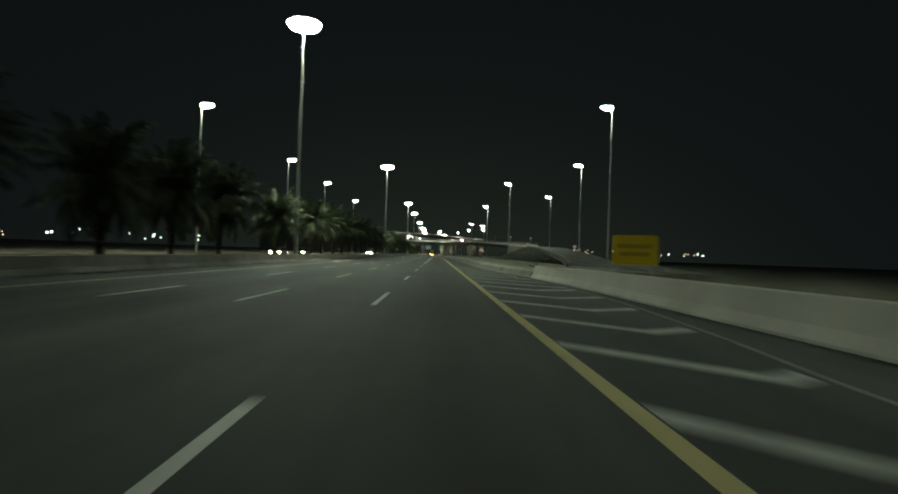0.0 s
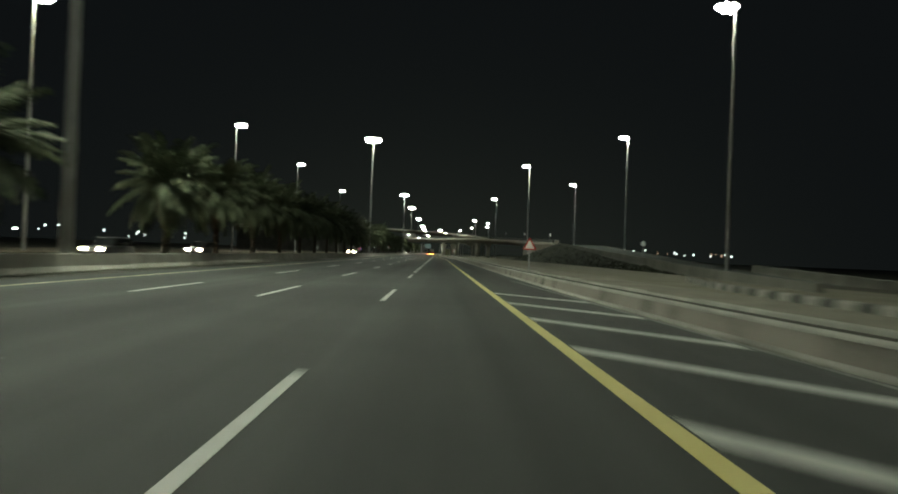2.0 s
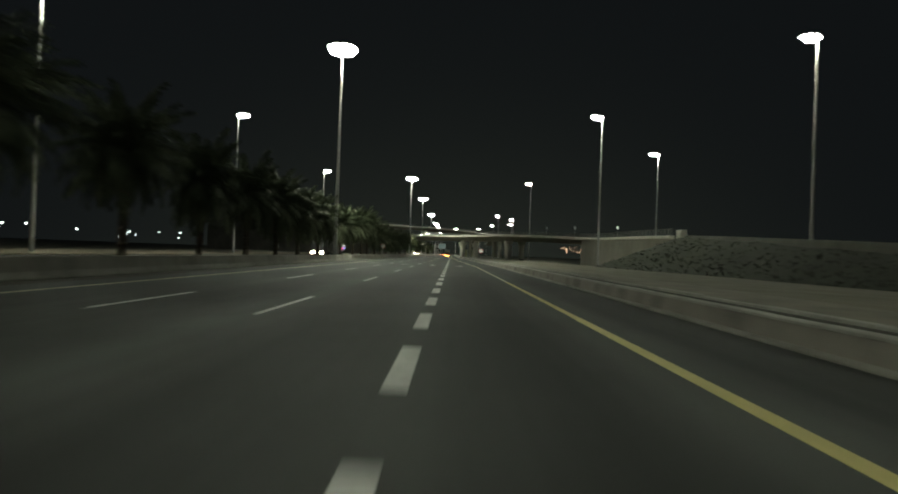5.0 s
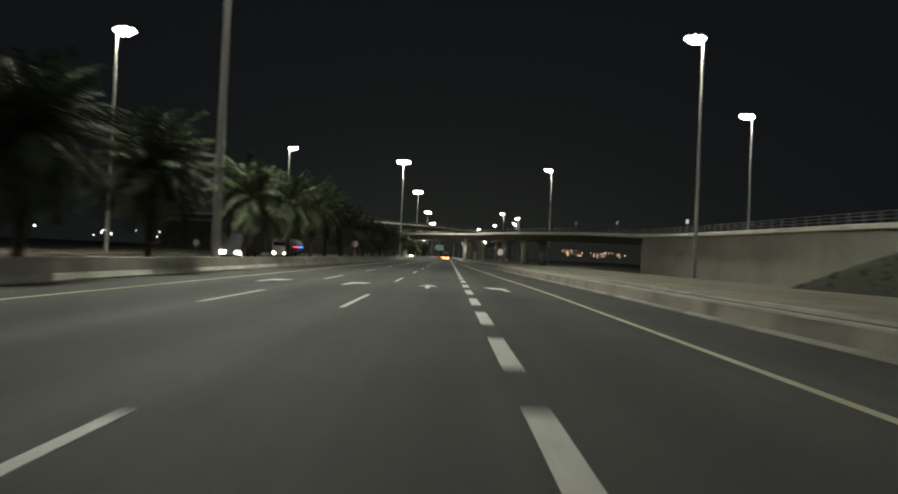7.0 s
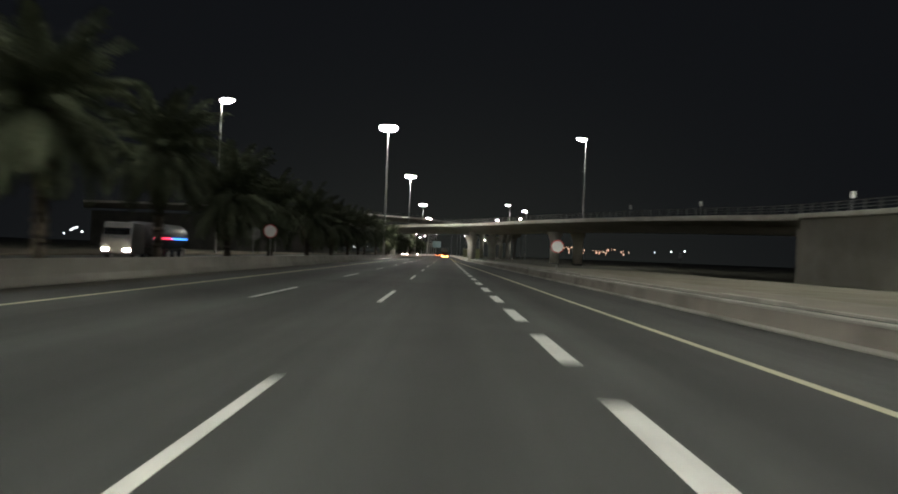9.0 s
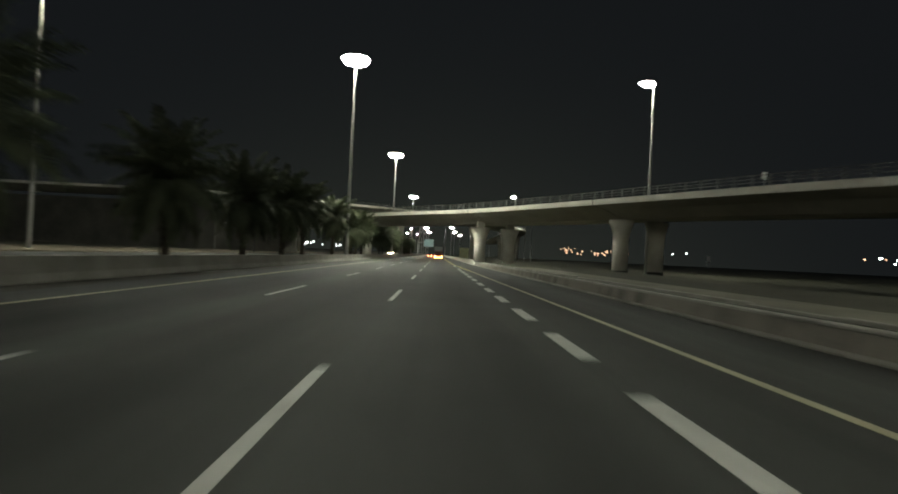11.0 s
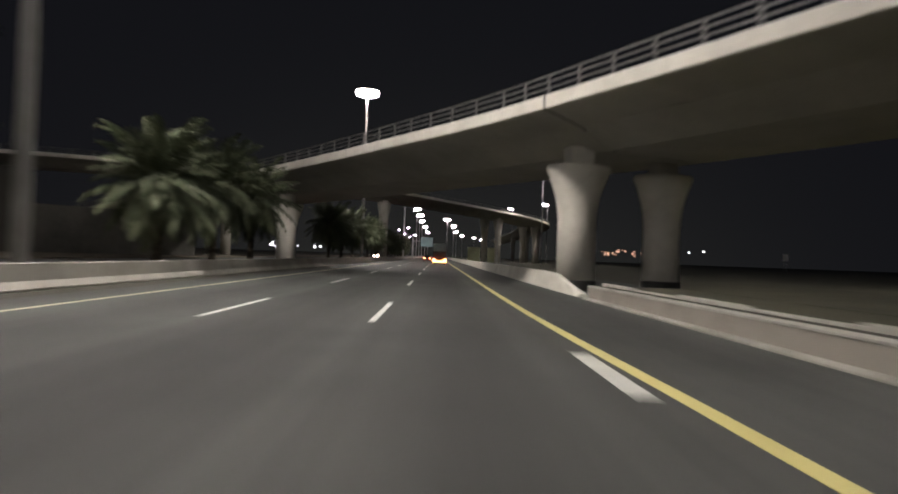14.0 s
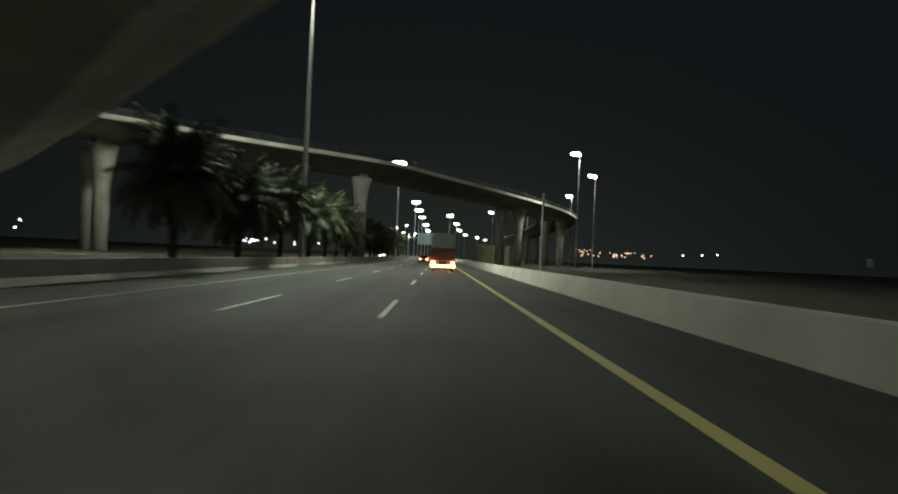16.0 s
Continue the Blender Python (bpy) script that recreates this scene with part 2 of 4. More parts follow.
def sweep_data(path, profile, closed=True, base=None):
    """A profile of (to the right, up from the path) drawn along a path; base: a fixed height for profile heights given as None."""
    vs, fs, n = [], [], len(profile)
    for i, q in enumerate(path):
        r, _ = sideways(path, i)
        for u, w in profile:
            vs.append(Vector((q[0] + r[0] * u, q[1] + r[1] * u, base if w is None else q[2] + w)))
    for i in range(len(path) - 1):
        for k in range(n if closed else n - 1):
            a, b = i * n + k, i * n + (k + 1) % n
            fs.append([a, b, b + n, a + n])
    if closed:
        fs += [list(range(n))[::-1], list(range((len(path) - 1) * n, len(path) * n))]
    return vs, fs


def setting(name, data, material, label, category, smooth=False):
    ob = piece(name, mesh(name, *data, material, smooth))
    return tagged(ob, label, category, kind="structure")


def thing(name, x, y, z=0.0, turn=0.0, label="", category="", group=""):
    ob = new(name)
    ob.matrix_basis = pose(x, y, z, 0, 0, turn)
    return tagged(ob, label, category, group)


# ---- ground, road, verges ----
START, END = -60.0, 1500.0
YELLOW = [(3.77, START), (3.77, 150), (3.74, 185), (3.68, 200), (3.5, 210), (3.08, 222), (2.80, 236), (2.60, 245), (2.33, 262), (1.67, 296), (1.30, 314), (1.12, 323), (0.92, 335), (0.70, 344), (0.44, 356), (0.22, 363), (0.15, 372), (0.15, END)]


def right_line(y):
    return float(np.interp(y, [q[1] for q in YELLOW], [q[0] for q in YELLOW]))


def kerb_line(y):
    return float(np.interp(y, [START, 30, 45, 60, 78, 95, 185, 200, 215, 237, 300, 350, 372, 381, 390, END], [10.4, 10.4, 8.9, 7.68, 7.08, 6.9, 6.88, 6.8, 6.55, 5.95, 4.95, 4.05, 3.6, 3.46, 3.45, 3.5]))


def sheet_data(x0, x1, y0, y1, z, nx=1, ny=1):
    vs = [Vector((x0 + (x1 - x0) * i / nx, y0 + (y1 - y0) * j / ny, z)) for j in range(ny + 1) for i in range(nx + 1)]
    return vs, [[j * (nx + 1) + i, j * (nx + 1) + i + 1, (j + 1) * (nx + 1) + i + 1, (j + 1) * (nx + 1) + i] for j in range(ny) for i in range(nx)]


ground = setting("ground", sheet_data(-2500, 2500, -700, 4000, -0.06, 20, 20), SCRUB, "dark flat dry ground with sparse scrub reaching the horizon", "ground")
road = setting("road", box_data(-14.7, 11.4, START, END, -0.30, 0.0), ASPHALT, "dark worn asphalt of a three-lane highway with painted lines", "road")
far_road = setting("road_opposite", box_data(-38.5, -19.8, START, END, -0.30, 0.0), ASPHALT, "dark asphalt of the opposite carriageway beyond the palms", "road")
median = setting("ground_median", box_data(-19.8, -15.15, START, END, -0.3, 0.16), SAND, "sandy planted median strip under a row of palms", "median")
edge_strip = setting("ground_far_verge", box_data(-58, -38.5, START, END, -0.3, 0.1), SAND, "sandy verge beside the opposite carriageway", "verge")
def kerb_height(y):
    return float(np.interp(y, [110, 150], [0.50, 0.55]))


verge_path = [np.array((kerb_line(y), y, kerb_height(y) - 0.05)) for y in range(30, 376, 4)]
CROSS = [(4.1, 0.03), (9.0, 0.02), (16.5, -0.10), (16.8, -0.6), (4.1, -0.6)]
verge = setting("ground_verge", sweep_data(verge_path[6:66], CROSS), VERGE, "brown sandy verge beyond the low kerb wall", "verge")
verge_dark = setting("ground_verge_scrub", sweep_data(verge_path[65:], [(u, w - 0.01) for u, w in CROSS]), SCRUB, "dark scrubby verge beside the overpass piers", "verge")
verge_piers = setting("ground_verge_piers", sweep_data(verge_path[78:], [(1.33, -0.01), (4.1, 0.01), (4.1, -0.6), (1.33, -0.6)]), SCRUB, "dark brown ground strip between the kerb and the piers", "verge")
footway = setting("pavement_verge", sweep_data(verge_path[4:79], [(1.33, 0.02), (4.1, 0.05), (4.1, -0.6), (1.33, -0.6)]), PAVING, "pale narrow paved strip behind the kerb wall", "pavement")
# Dark fill just under the kerb tops makes the gap between them dark.
kerb_gap = setting("ground_kerb_gap", sweep_data(verge_path, [(0.285, -0.02), (1.135, -0.02), (1.135, -0.3), (0.285, -0.3)]), DARK_BROWN, "dark strip between two kerbs", "soil")


# ---- painted lines, all of them pieces of the road ----
def flat(name, points, material):
    n = len(points)
    vs = [Vector((x, y, 0.001)) for x, y in points] + [Vector((x, y, 0.006)) for x, y in points]
    return mesh(name, vs, [list(range(n))[::-1], list(range(n, 2 * n))] + [[i, (i + 1) % n, n + (i + 1) % n, n + i] for i in range(n)], material)


def ribbon(name, line, width, material):
    return mesh(name, *sweep_data([np.array((x, y, 0.0)) for x, y in line], [(-width / 2, 0.001), (width / 2, 0.001), (width / 2, 0.006), (-width / 2, 0.006)]), material)


for first, last, width, paint, label in ((int(START), 140, 0.24, PAINT_YELLOW, "solid yellow edge line"), (140, 160, 0.20, PAINT_YELLOW_MID, "rubbed yellow edge line"), (160, 335, 0.17, PAINT_YELLOW_WORN, "thinner faded yellow edge line"),
                                         (335, 350, 0.20, PAINT_YELLOW_MID, "rubbed yellow edge line"),
                                         (350, 1400, 0.23, PAINT_YELLOW, "solid yellow edge line")):
    piece("edge_line", ribbon("edge_line", [(right_line(y), y) for y in range(first, last + 1, 5)], width, paint), road, label=label)
piece("edge_line", ribbon("edge_line", [(-11.58, y) for y in range(int(START), 1400, 20)], 0.17, PAINT_YELLOW_WORN), road, label="solid faded yellow edge line beside the median")
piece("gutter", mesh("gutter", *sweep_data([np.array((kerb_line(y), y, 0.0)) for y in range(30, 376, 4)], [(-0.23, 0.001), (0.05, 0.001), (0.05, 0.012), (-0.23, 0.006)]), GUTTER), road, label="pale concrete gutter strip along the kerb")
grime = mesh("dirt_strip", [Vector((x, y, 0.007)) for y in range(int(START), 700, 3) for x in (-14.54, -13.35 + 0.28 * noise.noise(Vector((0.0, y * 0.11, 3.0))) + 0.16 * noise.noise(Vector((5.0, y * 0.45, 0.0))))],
             [[2 * i, 2 * i + 1, 2 * i + 3, 2 * i + 2] for i in range(len(range(int(START), 700, 3)) - 1)], DARK_BROWN)
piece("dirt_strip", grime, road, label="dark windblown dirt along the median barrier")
thin = flat("lane_dash", [(-0.075, 0), (0.075, 0), (0.075, 5.7), (-0.075, 5.7)], PAINT_WHITE)
wide = flat("lane_dash", [(-0.15, 0), (0.15, 0), (0.15, 3.1), (-0.15, 3.1)], PAINT_WHITE)
for n in range(-4, 46):
    y = 17.64 + 17.23 * n
    for x in (-3.76, -7.55):
        piece("lane_dash", thin, road, pose(x, y, 0))
    if y < 92:
        piece("lane_dash", thin, road, pose(0, y, 0))
for n in range(45):
    y = float(np.interp(n, [0, 9, 9.5, 13, 17, 21, 24, 35, 39, 42, 46], [96.9, 148.0, 151.2, 170.5, 192.75, 215.1, 231.95, 294.9, 317.1, 333.9, 355.3]))
    if n != 44:
        piece("lane_dash", wide, road, pose(0, y + (0.4 if n > 42 else 0.0), 0))
piece("lane_dash", wide, road, pose(0, 355.3, 0))
for n in range(-3, 60):
    for x in (-25.9, -32.0):
        piece("lane_dash", thin, far_road, pose(x, 9 + 17.23 * n, 0))
# Hatched gore beside the yellow line.
def gore_edge(y):
    return float(np.interp(y, [-40, 0, 8, 13.6, 22, 34, 47, 57, 72, 92], [4.6, 6.4, 6.9, 7.6, 8.25, 8.2, 7.8, 7.45, 6.8, 5.8]))


for k in range(-8, 14):
    y = float(np.interp(k, [-8, 0, 7, 13], [-27.5, 10.9, 46.2, 74.9]))
    tip = gore_edge(y - 3.6)
    if k < 5 and tip > 6.5:
        piece("hatch_bar", flat("hatch_bar", [(3.93, y - 0.3), (6.3, y - 3.0), (6.3, y - 2.4), (3.93, y + 0.3)], PAINT_HATCH), road)
        rise = (tip - 6.3) * 0.65
        piece("hatch_bar", flat("hatch_bar", [(6.304, y - 3.0), (tip, y - 3.0 + rise), (tip, y - 2.4 + rise), (6.304, y - 2.4)], PAINT_HATCH), road)
    else:
        fall = (tip - 3.93) * 1.12
        piece("hatch_bar", flat("hatch_bar", [(3.93, y - 0.3), (tip, y - 0.3 - fall), (tip, y + 0.3 - fall), (3.93, y + 0.3)], PAINT_HATCH), road)
piece("gore_line", ribbon("gore_line", [(gore_edge(y) + 0.1, y) for y in range(-40, 92, 4)], 0.12, PAINT_WORN), road, label="faint worn line at the gore's edge")
straight = [(-0.11, 0), (0.11, 0), (0.11, 1.9), (0.48, 1.75), (0.0, 3.4), (-0.48, 1.75), (-0.11, 1.9)]
bent = [(-0.11, 0), (0.11, 0), (0.16, 1.1), (0.42, 1.75), (0.62, 1.45), (0.95, 2.9), (-0.2, 2.75), (0.02, 2.4), (-0.08, 1.4)]
piece("arrow_marking", flat("arrow_marking", straight, PAINT_WHITE), road, pose(-1.86, 201.6, 0))
for x, side in ((-5.65, 1), (-9.5, 1), (1.85, -1)):
    pts = [(px * side, py) for px, py in bent]
    piece("arrow_marking", flat("arrow_marking", pts, PAINT_WHITE), road, pose(x, 201.6, 0))

# ---- barriers and kerb wall ----
JERSEY = [(0.0, 0.0), (0.0, 0.08), (0.20, 0.34), (0.30, 0.94), (0.33, 0.97), (0.50, 0.97), (0.53, 0.94), (0.63, 0.34), (0.83, 0.08), (0.83, 0.0)]


def barrier_mesh(length, height=1.0, flip=1):
    g = 0.006
    path = [np.array((0, g, 0.0)), np.array((0, length - g, 0.0))]
    return mesh("barrier_block", *sweep_data(path, [(u * flip, w * height) for u, w in JERSEY]), CONCRETE)


left_barrier = tagged(new("barrier_median"), "weathered grey concrete safety barrier along the palm median", "barrier", kind="structure")
block = barrier_mesh(6.0, 0.88, -1)
for k in range(int((1000 - START) / 6)):
    y = START + 6 * k
    piece("barrier_block", block, left_barrier, pose(-14.55, y, 0))
SLOPE = [(0.0, 0.0), (0.01, 0.05), (0.21, 0.86), (0.24, 0.90), (0.40, 0.90), (0.43, 0.86), (0.47, 0.05), (0.47, 0.0)]
right_barrier = tagged(new("barrier_right"), "pale concrete safety barrier starting with a sloped end beside the pier", "barrier", kind="structure")
block = mesh("barrier_block", *sweep_data([np.array((0, 0.006, 0.0)), np.array((0, 5.994, 0.0))], SLOPE), CONCRETE_PALE)
for k in range(80):
    y = 384 + 6 * k
    dx = kerb_line(y + 6) - kerb_line(y)
    piece("barrier_block", block, right_barrier, pose(kerb_line(y) - 0.05, y, 0, 0, 0, -math.degrees(math.atan2(dx, 6))))
vs, fs = [], []
for y, h in ((374.6, 0.15), (376.6, 0.42), (379.7, 0.92), (384, 1.0)):
    vs += [Vector((kerb_line(y) - 0.05 + u, y, w * h)) for u, w in SLOPE]
n = len(SLOPE)
for i in range(3):
    fs += [[i * n + k, i * n + (k + 1) % n, (i + 1) * n + (k + 1) % n, (i + 1) * n + k] for k in range(n)]
fs += [list(range(n))[::-1], list(range(3 * n, 4 * n))]
piece("barrier_end", mesh("barrier_end", vs, fs, CONCRETE_PALE), right_barrier, label="sloped barrier end")
gore_barrier = tagged(new("barrier_gore"), "stained concrete barrier ending at the tip of the gore", "barrier", kind="structure")
gore = smooth_path([(9.9, -52, 0), (9.4, -20, 0), (9.15, 5, 0), (9.05, 20, 0), (8.95, 34, 0), (8.4, 44.5, 0)], 6.0)
for i in range(len(gore) - 1):
    path = [gore[i] + (gore[i + 1] - gore[i]) * s for s in (0.001, 0.999)]
    h = 0.98 if i < len(gore) - 2 else 0.92
    # Paler concrete than the median barrier's, adding headlamp light to its colour.
    piece("barrier_block", mesh("barrier_block", *sweep_data(path, [(u, w * h) for u, w in JERSEY]), CONCRETE_PALE), gore_barrier)
kerb_wall = tagged(new("kerb_wall"), "low pale concrete kerb wall in short blocks beside the hard shoulder", "kerb", kind="structure")
foot = mesh("kerb_foot", *sweep_data([np.array((0, 0.006, 0)), np.array((0, 1.994, 0))], [(-0.20, 0.0), (-0.20, 0.035), (-0.18, 0.055), (-0.004, 0.08), (-0.004, 0.0)]), KERB)


@functools.lru_cache(None)
def kerb_meshes(h):
    """Front block, capping and rear kerb of the wall where it stands h high."""
    a, b = h - 0.075, h - 0.025
    # Front faces take the darker, blotchier colour; caps and rear kerbs the pale one.
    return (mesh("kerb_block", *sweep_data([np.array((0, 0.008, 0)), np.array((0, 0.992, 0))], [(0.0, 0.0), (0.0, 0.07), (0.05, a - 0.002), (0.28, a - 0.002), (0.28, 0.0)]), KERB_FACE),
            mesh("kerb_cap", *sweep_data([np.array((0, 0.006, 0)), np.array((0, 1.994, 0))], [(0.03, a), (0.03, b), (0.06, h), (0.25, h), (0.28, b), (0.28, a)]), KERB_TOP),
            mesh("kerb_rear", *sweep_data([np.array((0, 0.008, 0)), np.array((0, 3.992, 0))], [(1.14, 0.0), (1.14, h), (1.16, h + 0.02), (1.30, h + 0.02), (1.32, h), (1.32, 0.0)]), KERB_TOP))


uneven = random.Random(31)
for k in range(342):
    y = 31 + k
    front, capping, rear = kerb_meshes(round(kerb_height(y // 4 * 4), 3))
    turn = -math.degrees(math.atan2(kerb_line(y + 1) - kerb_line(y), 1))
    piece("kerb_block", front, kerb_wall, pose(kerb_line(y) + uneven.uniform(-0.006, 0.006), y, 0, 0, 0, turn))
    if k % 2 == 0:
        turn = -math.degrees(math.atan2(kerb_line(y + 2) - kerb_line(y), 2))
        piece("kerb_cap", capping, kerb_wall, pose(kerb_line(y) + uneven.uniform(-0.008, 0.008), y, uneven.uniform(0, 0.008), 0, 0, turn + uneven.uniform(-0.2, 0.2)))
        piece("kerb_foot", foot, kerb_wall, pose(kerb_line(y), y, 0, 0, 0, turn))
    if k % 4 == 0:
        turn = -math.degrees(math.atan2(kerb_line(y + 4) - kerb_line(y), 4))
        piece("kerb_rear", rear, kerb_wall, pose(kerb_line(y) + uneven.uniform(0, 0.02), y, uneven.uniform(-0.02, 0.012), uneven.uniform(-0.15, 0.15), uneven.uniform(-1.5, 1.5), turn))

median_kerb = tagged(new("kerb_median"), "pale concrete kerb along the palm median beside the opposite carriageway", "kerb", kind="structure")
block = mesh("kerb_block", *sweep_data([np.array((0, 0.006, 0)), np.array((0, 3.994, 0))], [(-0.16, -0.2), (-0.16, 0.24), (-0.12, 0.29), (0.14, 0.29), (0.16, 0.26), (0.16, -0.2)]), KERB_TOP)
for k in range(190):
    piece("kerb_block", block, median_kerb, pose(-19.78, START + 4 * k, 0))

# ---- first overpass: approach ramp, abutment, deck, piers ----
EDGE = smooth_path([(21, 50, -0.25), (23, 76, 0.15), (25, 100, 0.8), (27, 125, 1.6), (29, 145, 2.4), (30.5, 165, 3.2), (31.5, 190, 4.3), (31.8, 214, 5.3), (33.2, 259, 6.2), (33.7, 286, 6.95),
                    (31.0, 303, 7.7), (25, 323, 8.4), (16.5, 351, 9.12), (8.5, 366, 9.1), (0.6, 380.3, 9.15), (-4.5, 388.6, 9.32), (-12.4, 400.2, 9.42), (-21.5, 412.0, 9.42), (-33, 426, 9.3), (-48, 443, 8.7),
                    (-70, 466, 7.6), (-100, 496, 5.6)], 4.0)
WIDE = 14.2
CUT = [(0, 0), (0, -0.62), (0.25, -0.72), (2.2, -1.2), (4.2, -2.1), (10.6, -2.1), (12.2, -1.2), (13.95, -0.72), (14.2, -0.62), (14.2, 0), (13.85, 0.0), (13.85, -0.35), (0.35, -0.35), (0.35, 0)]
deck_path = [q for q in EDGE if q[1] >= 284]
ramp_path = [q for q in EDGE if q[1] <= 286.5]
wall_path = [q for q in ramp_path if q[1] >= 211]
overpass = tagged(new("overpass_curved"), "pale concrete overpass deck curving across the highway on flared piers", "overpass", kind="structure")
# The deck is cast in spans; a thin joint lies between them.
spans = (284, 351, 377.5, 408, 441, 520)
for a, b in zip(spans[:-1], spans[1:]):
    i0 = min(range(len(deck_path)), key=lambda j: abs(deck_path[j][1] - a))
    i1 = min(range(len(deck_path)), key=lambda j: abs(deck_path[j][1] - b))
    piece("deck_span", mesh("deck_span", *sweep_data(deck_path[i0:i1 + 1], CUT), DECK), overpass)
for a in spans[1:-1]:
    i = min(range(len(deck_path)), key=lambda j: abs(deck_path[j][1] - a))
    q, (r, d) = deck_path[i], sideways(deck_path, i)
    joint = [q - np.array((*d, 0)) * 0.06, q + np.array((*d, 0)) * 0.06]
    rim = [(-0.082, 0.03), (-0.082, -0.67), (0.24, -0.735), (2.2, -1.215), (4.39, -2.115), (4.6, -2.115), (4.6, -1.9), (2.4, -1.0), (0.4, -0.5), (0.4, 0.01)]
    piece("expansion_joint", mesh("expansion_joint", *sweep_data(joint, rim), DARK_METAL), overpass, label="dark expansion joint")
low_ramp = [q - np.array((0, 0, float(np.interp(q[1], [150, 212], [1.0, 0.3])))) for q in ramp_path]
ramp_top = setting("road_ramp", sweep_data(low_ramp, [(0.35, -0.02), (12.85, -0.02), (12.85, -0.5), (0.35, -0.5)]), ASPHALT, "asphalt ramp climbing the embankment to the overpass", "ramp")
retaining = tagged(new("retaining_wall"), "pale concrete panel retaining wall under the ramp", "wall", kind="structure")
for i in range(len(wall_path) - 1):
    path = [wall_path[i] + (wall_path[i + 1] - wall_path[i]) * s for s in (0.002, 0.998)]
    piece("wall_panel", mesh("wall_panel", *sweep_data(path, [(0.12, -0.45), (0.5, -0.45), (0.5, None), (0.12, None)], base=-0.1), WALL), retaining)
coping = [(-0.36, -0.42), (-0.36, -0.06), (-0.30, 0.0), (0.28, 0.03), (0.36, 0.0), (0.36, -0.46), (0.1, -0.46)]
piece("coping", mesh("coping", *sweep_data(wall_path, coping), CONCRETE_PALE), retaining, label="pale parapet coping on the wall")
q, (r, d) = wall_path[-1], sideways(wall_path, len(wall_path) - 1)
piece("abutment_face", mesh("abutment_face", *sweep_data([np.array((q[0] + 0.1, q[1], 0.0)), np.array((q[0] + WIDE, q[1] + 0.5, 0.0))],
      [(-0.6, -0.1), (-0.6, 5.4), (0.2, 5.4), (0.2, -0.1)]), WALL), retaining)
piece("parapet_end", box("parapet_end", (31.5, 32.3, 209.6, 211.4, 3.5, 5.95), CONCRETE_PALE, 0.05), retaining, label="square parapet end block")
# Concrete barrier along the ramp's near edge, its first blocks painted in turn; a plain one on the far edge.
NEAR = smooth_path([(17.2, 76, 0.85), (20.4, 90, 0.98), (23, 104, 1.25), (26, 122, 1.75), (28.3, 140, 2.3), (30.2, 163, 3.2), (31.4, 190, 4.4), (31.75, 209.5, 5.2)], 2.2)
RAMP_WALL = [(0.0, -1.3), (0.0, -0.98), (0.14, -0.72), (0.20, -0.04), (0.24, 0.0), (0.40, 0.0), (0.44, -0.04), (0.50, -0.72), (0.64, -0.98), (0.64, -1.3)]
ramp_barrier = tagged(new("barrier_ramp"), "dim grey concrete barrier along the climbing ramp", "barrier", kind="structure")
for i in range(len(NEAR) - 1):
    path = [NEAR[i] + (NEAR[i + 1] - NEAR[i]) * c for c in (0.004, 0.996)]
    piece("barrier_block", mesh("barrier_block", *sweep_data(path, RAMP_WALL), RAMP_WALL_PAINT), ramp_barrier)
far_line = [np.array((q[0] + 12.2, q[1], q[2] - 0.08)) for q in ramp_path if q[1] < 128]
for i in range(len(far_line) - 1):
    path = [far_line[i] + (far_line[i + 1] - far_line[i]) * c for c in (0.003, 0.997)]
    piece("barrier_block", mesh("barrier_block", *sweep_data(path, RAMP_WALL), RAMP_WALL_PAINT), ramp_barrier)
# Low row of kerb blocks at the ramp's start, painted black and white in turn.
painted_kerb = tagged(new("kerb_ramp"), "low kerb blocks painted black and white in turn beside the ramp", "kerb", kind="structure")
low_block = [(0.0, 0.0), (0.0, 0.25), (0.05, 0.31), (0.27, 0.31), (0.32, 0.25), (0.32, 0.0)]


def painted_line(y):
    return 11.35 + 0.0065 * max(0.0, y - 60) ** 2


for k in range(46):
    y = 46 + 0.82 * k
    line = [np.array((painted_line(v), v, 0.40)) for v in (y + 0.01, y + 0.81)]
    piece("kerb_block", mesh("kerb_block", *sweep_data(line, low_block), KERB if k % 2 else BLOCK_BLACK), painted_kerb)
# Earth slopes of the ramp.
vs, fs = [], []
rows = [q for q in NEAR] + [np.array((31.9, 213, 5.3)), np.array((32.0, 217, 5.4)), np.array((32.1, 219, 5.5))]
for i, q in enumerate(rows):
    fall = 1.0 if q[1] < 205 else max(0.0, (219 - q[1]) / 14)
    h = max(0.02, (q[2] - float(np.interp(q[1], [150, 205], [1.0, 0.25]))) * (1 if q[1] < 211 else fall))
    for u, w in ((0.4, h), (-0.3, h), (-1.2 * h, 0.52 * h), (-2.3 * h - 0.6, 0.06), (-2.3 * h - 1.6, -0.1)):
        bump = noise.noise(Vector((q[0] * 0.2, q[1] * 0.2, u * 0.4))) * 0.22
        vs.append(Vector((q[0] + u, q[1] + (3.0 if q[1] > 205 and u < -1 else 0), w + bump)))
for i in range(len(rows) - 1):
    fs += [[i * 5 + k, i * 5 + k + 1, (i + 1) * 5 + k + 1, (i + 1) * 5 + k] for k in range(4)]
bank = setting("ground_embankment", (vs, fs), GRASS, "dark scrubby earth embankment carrying the ramp", "embankment", True)
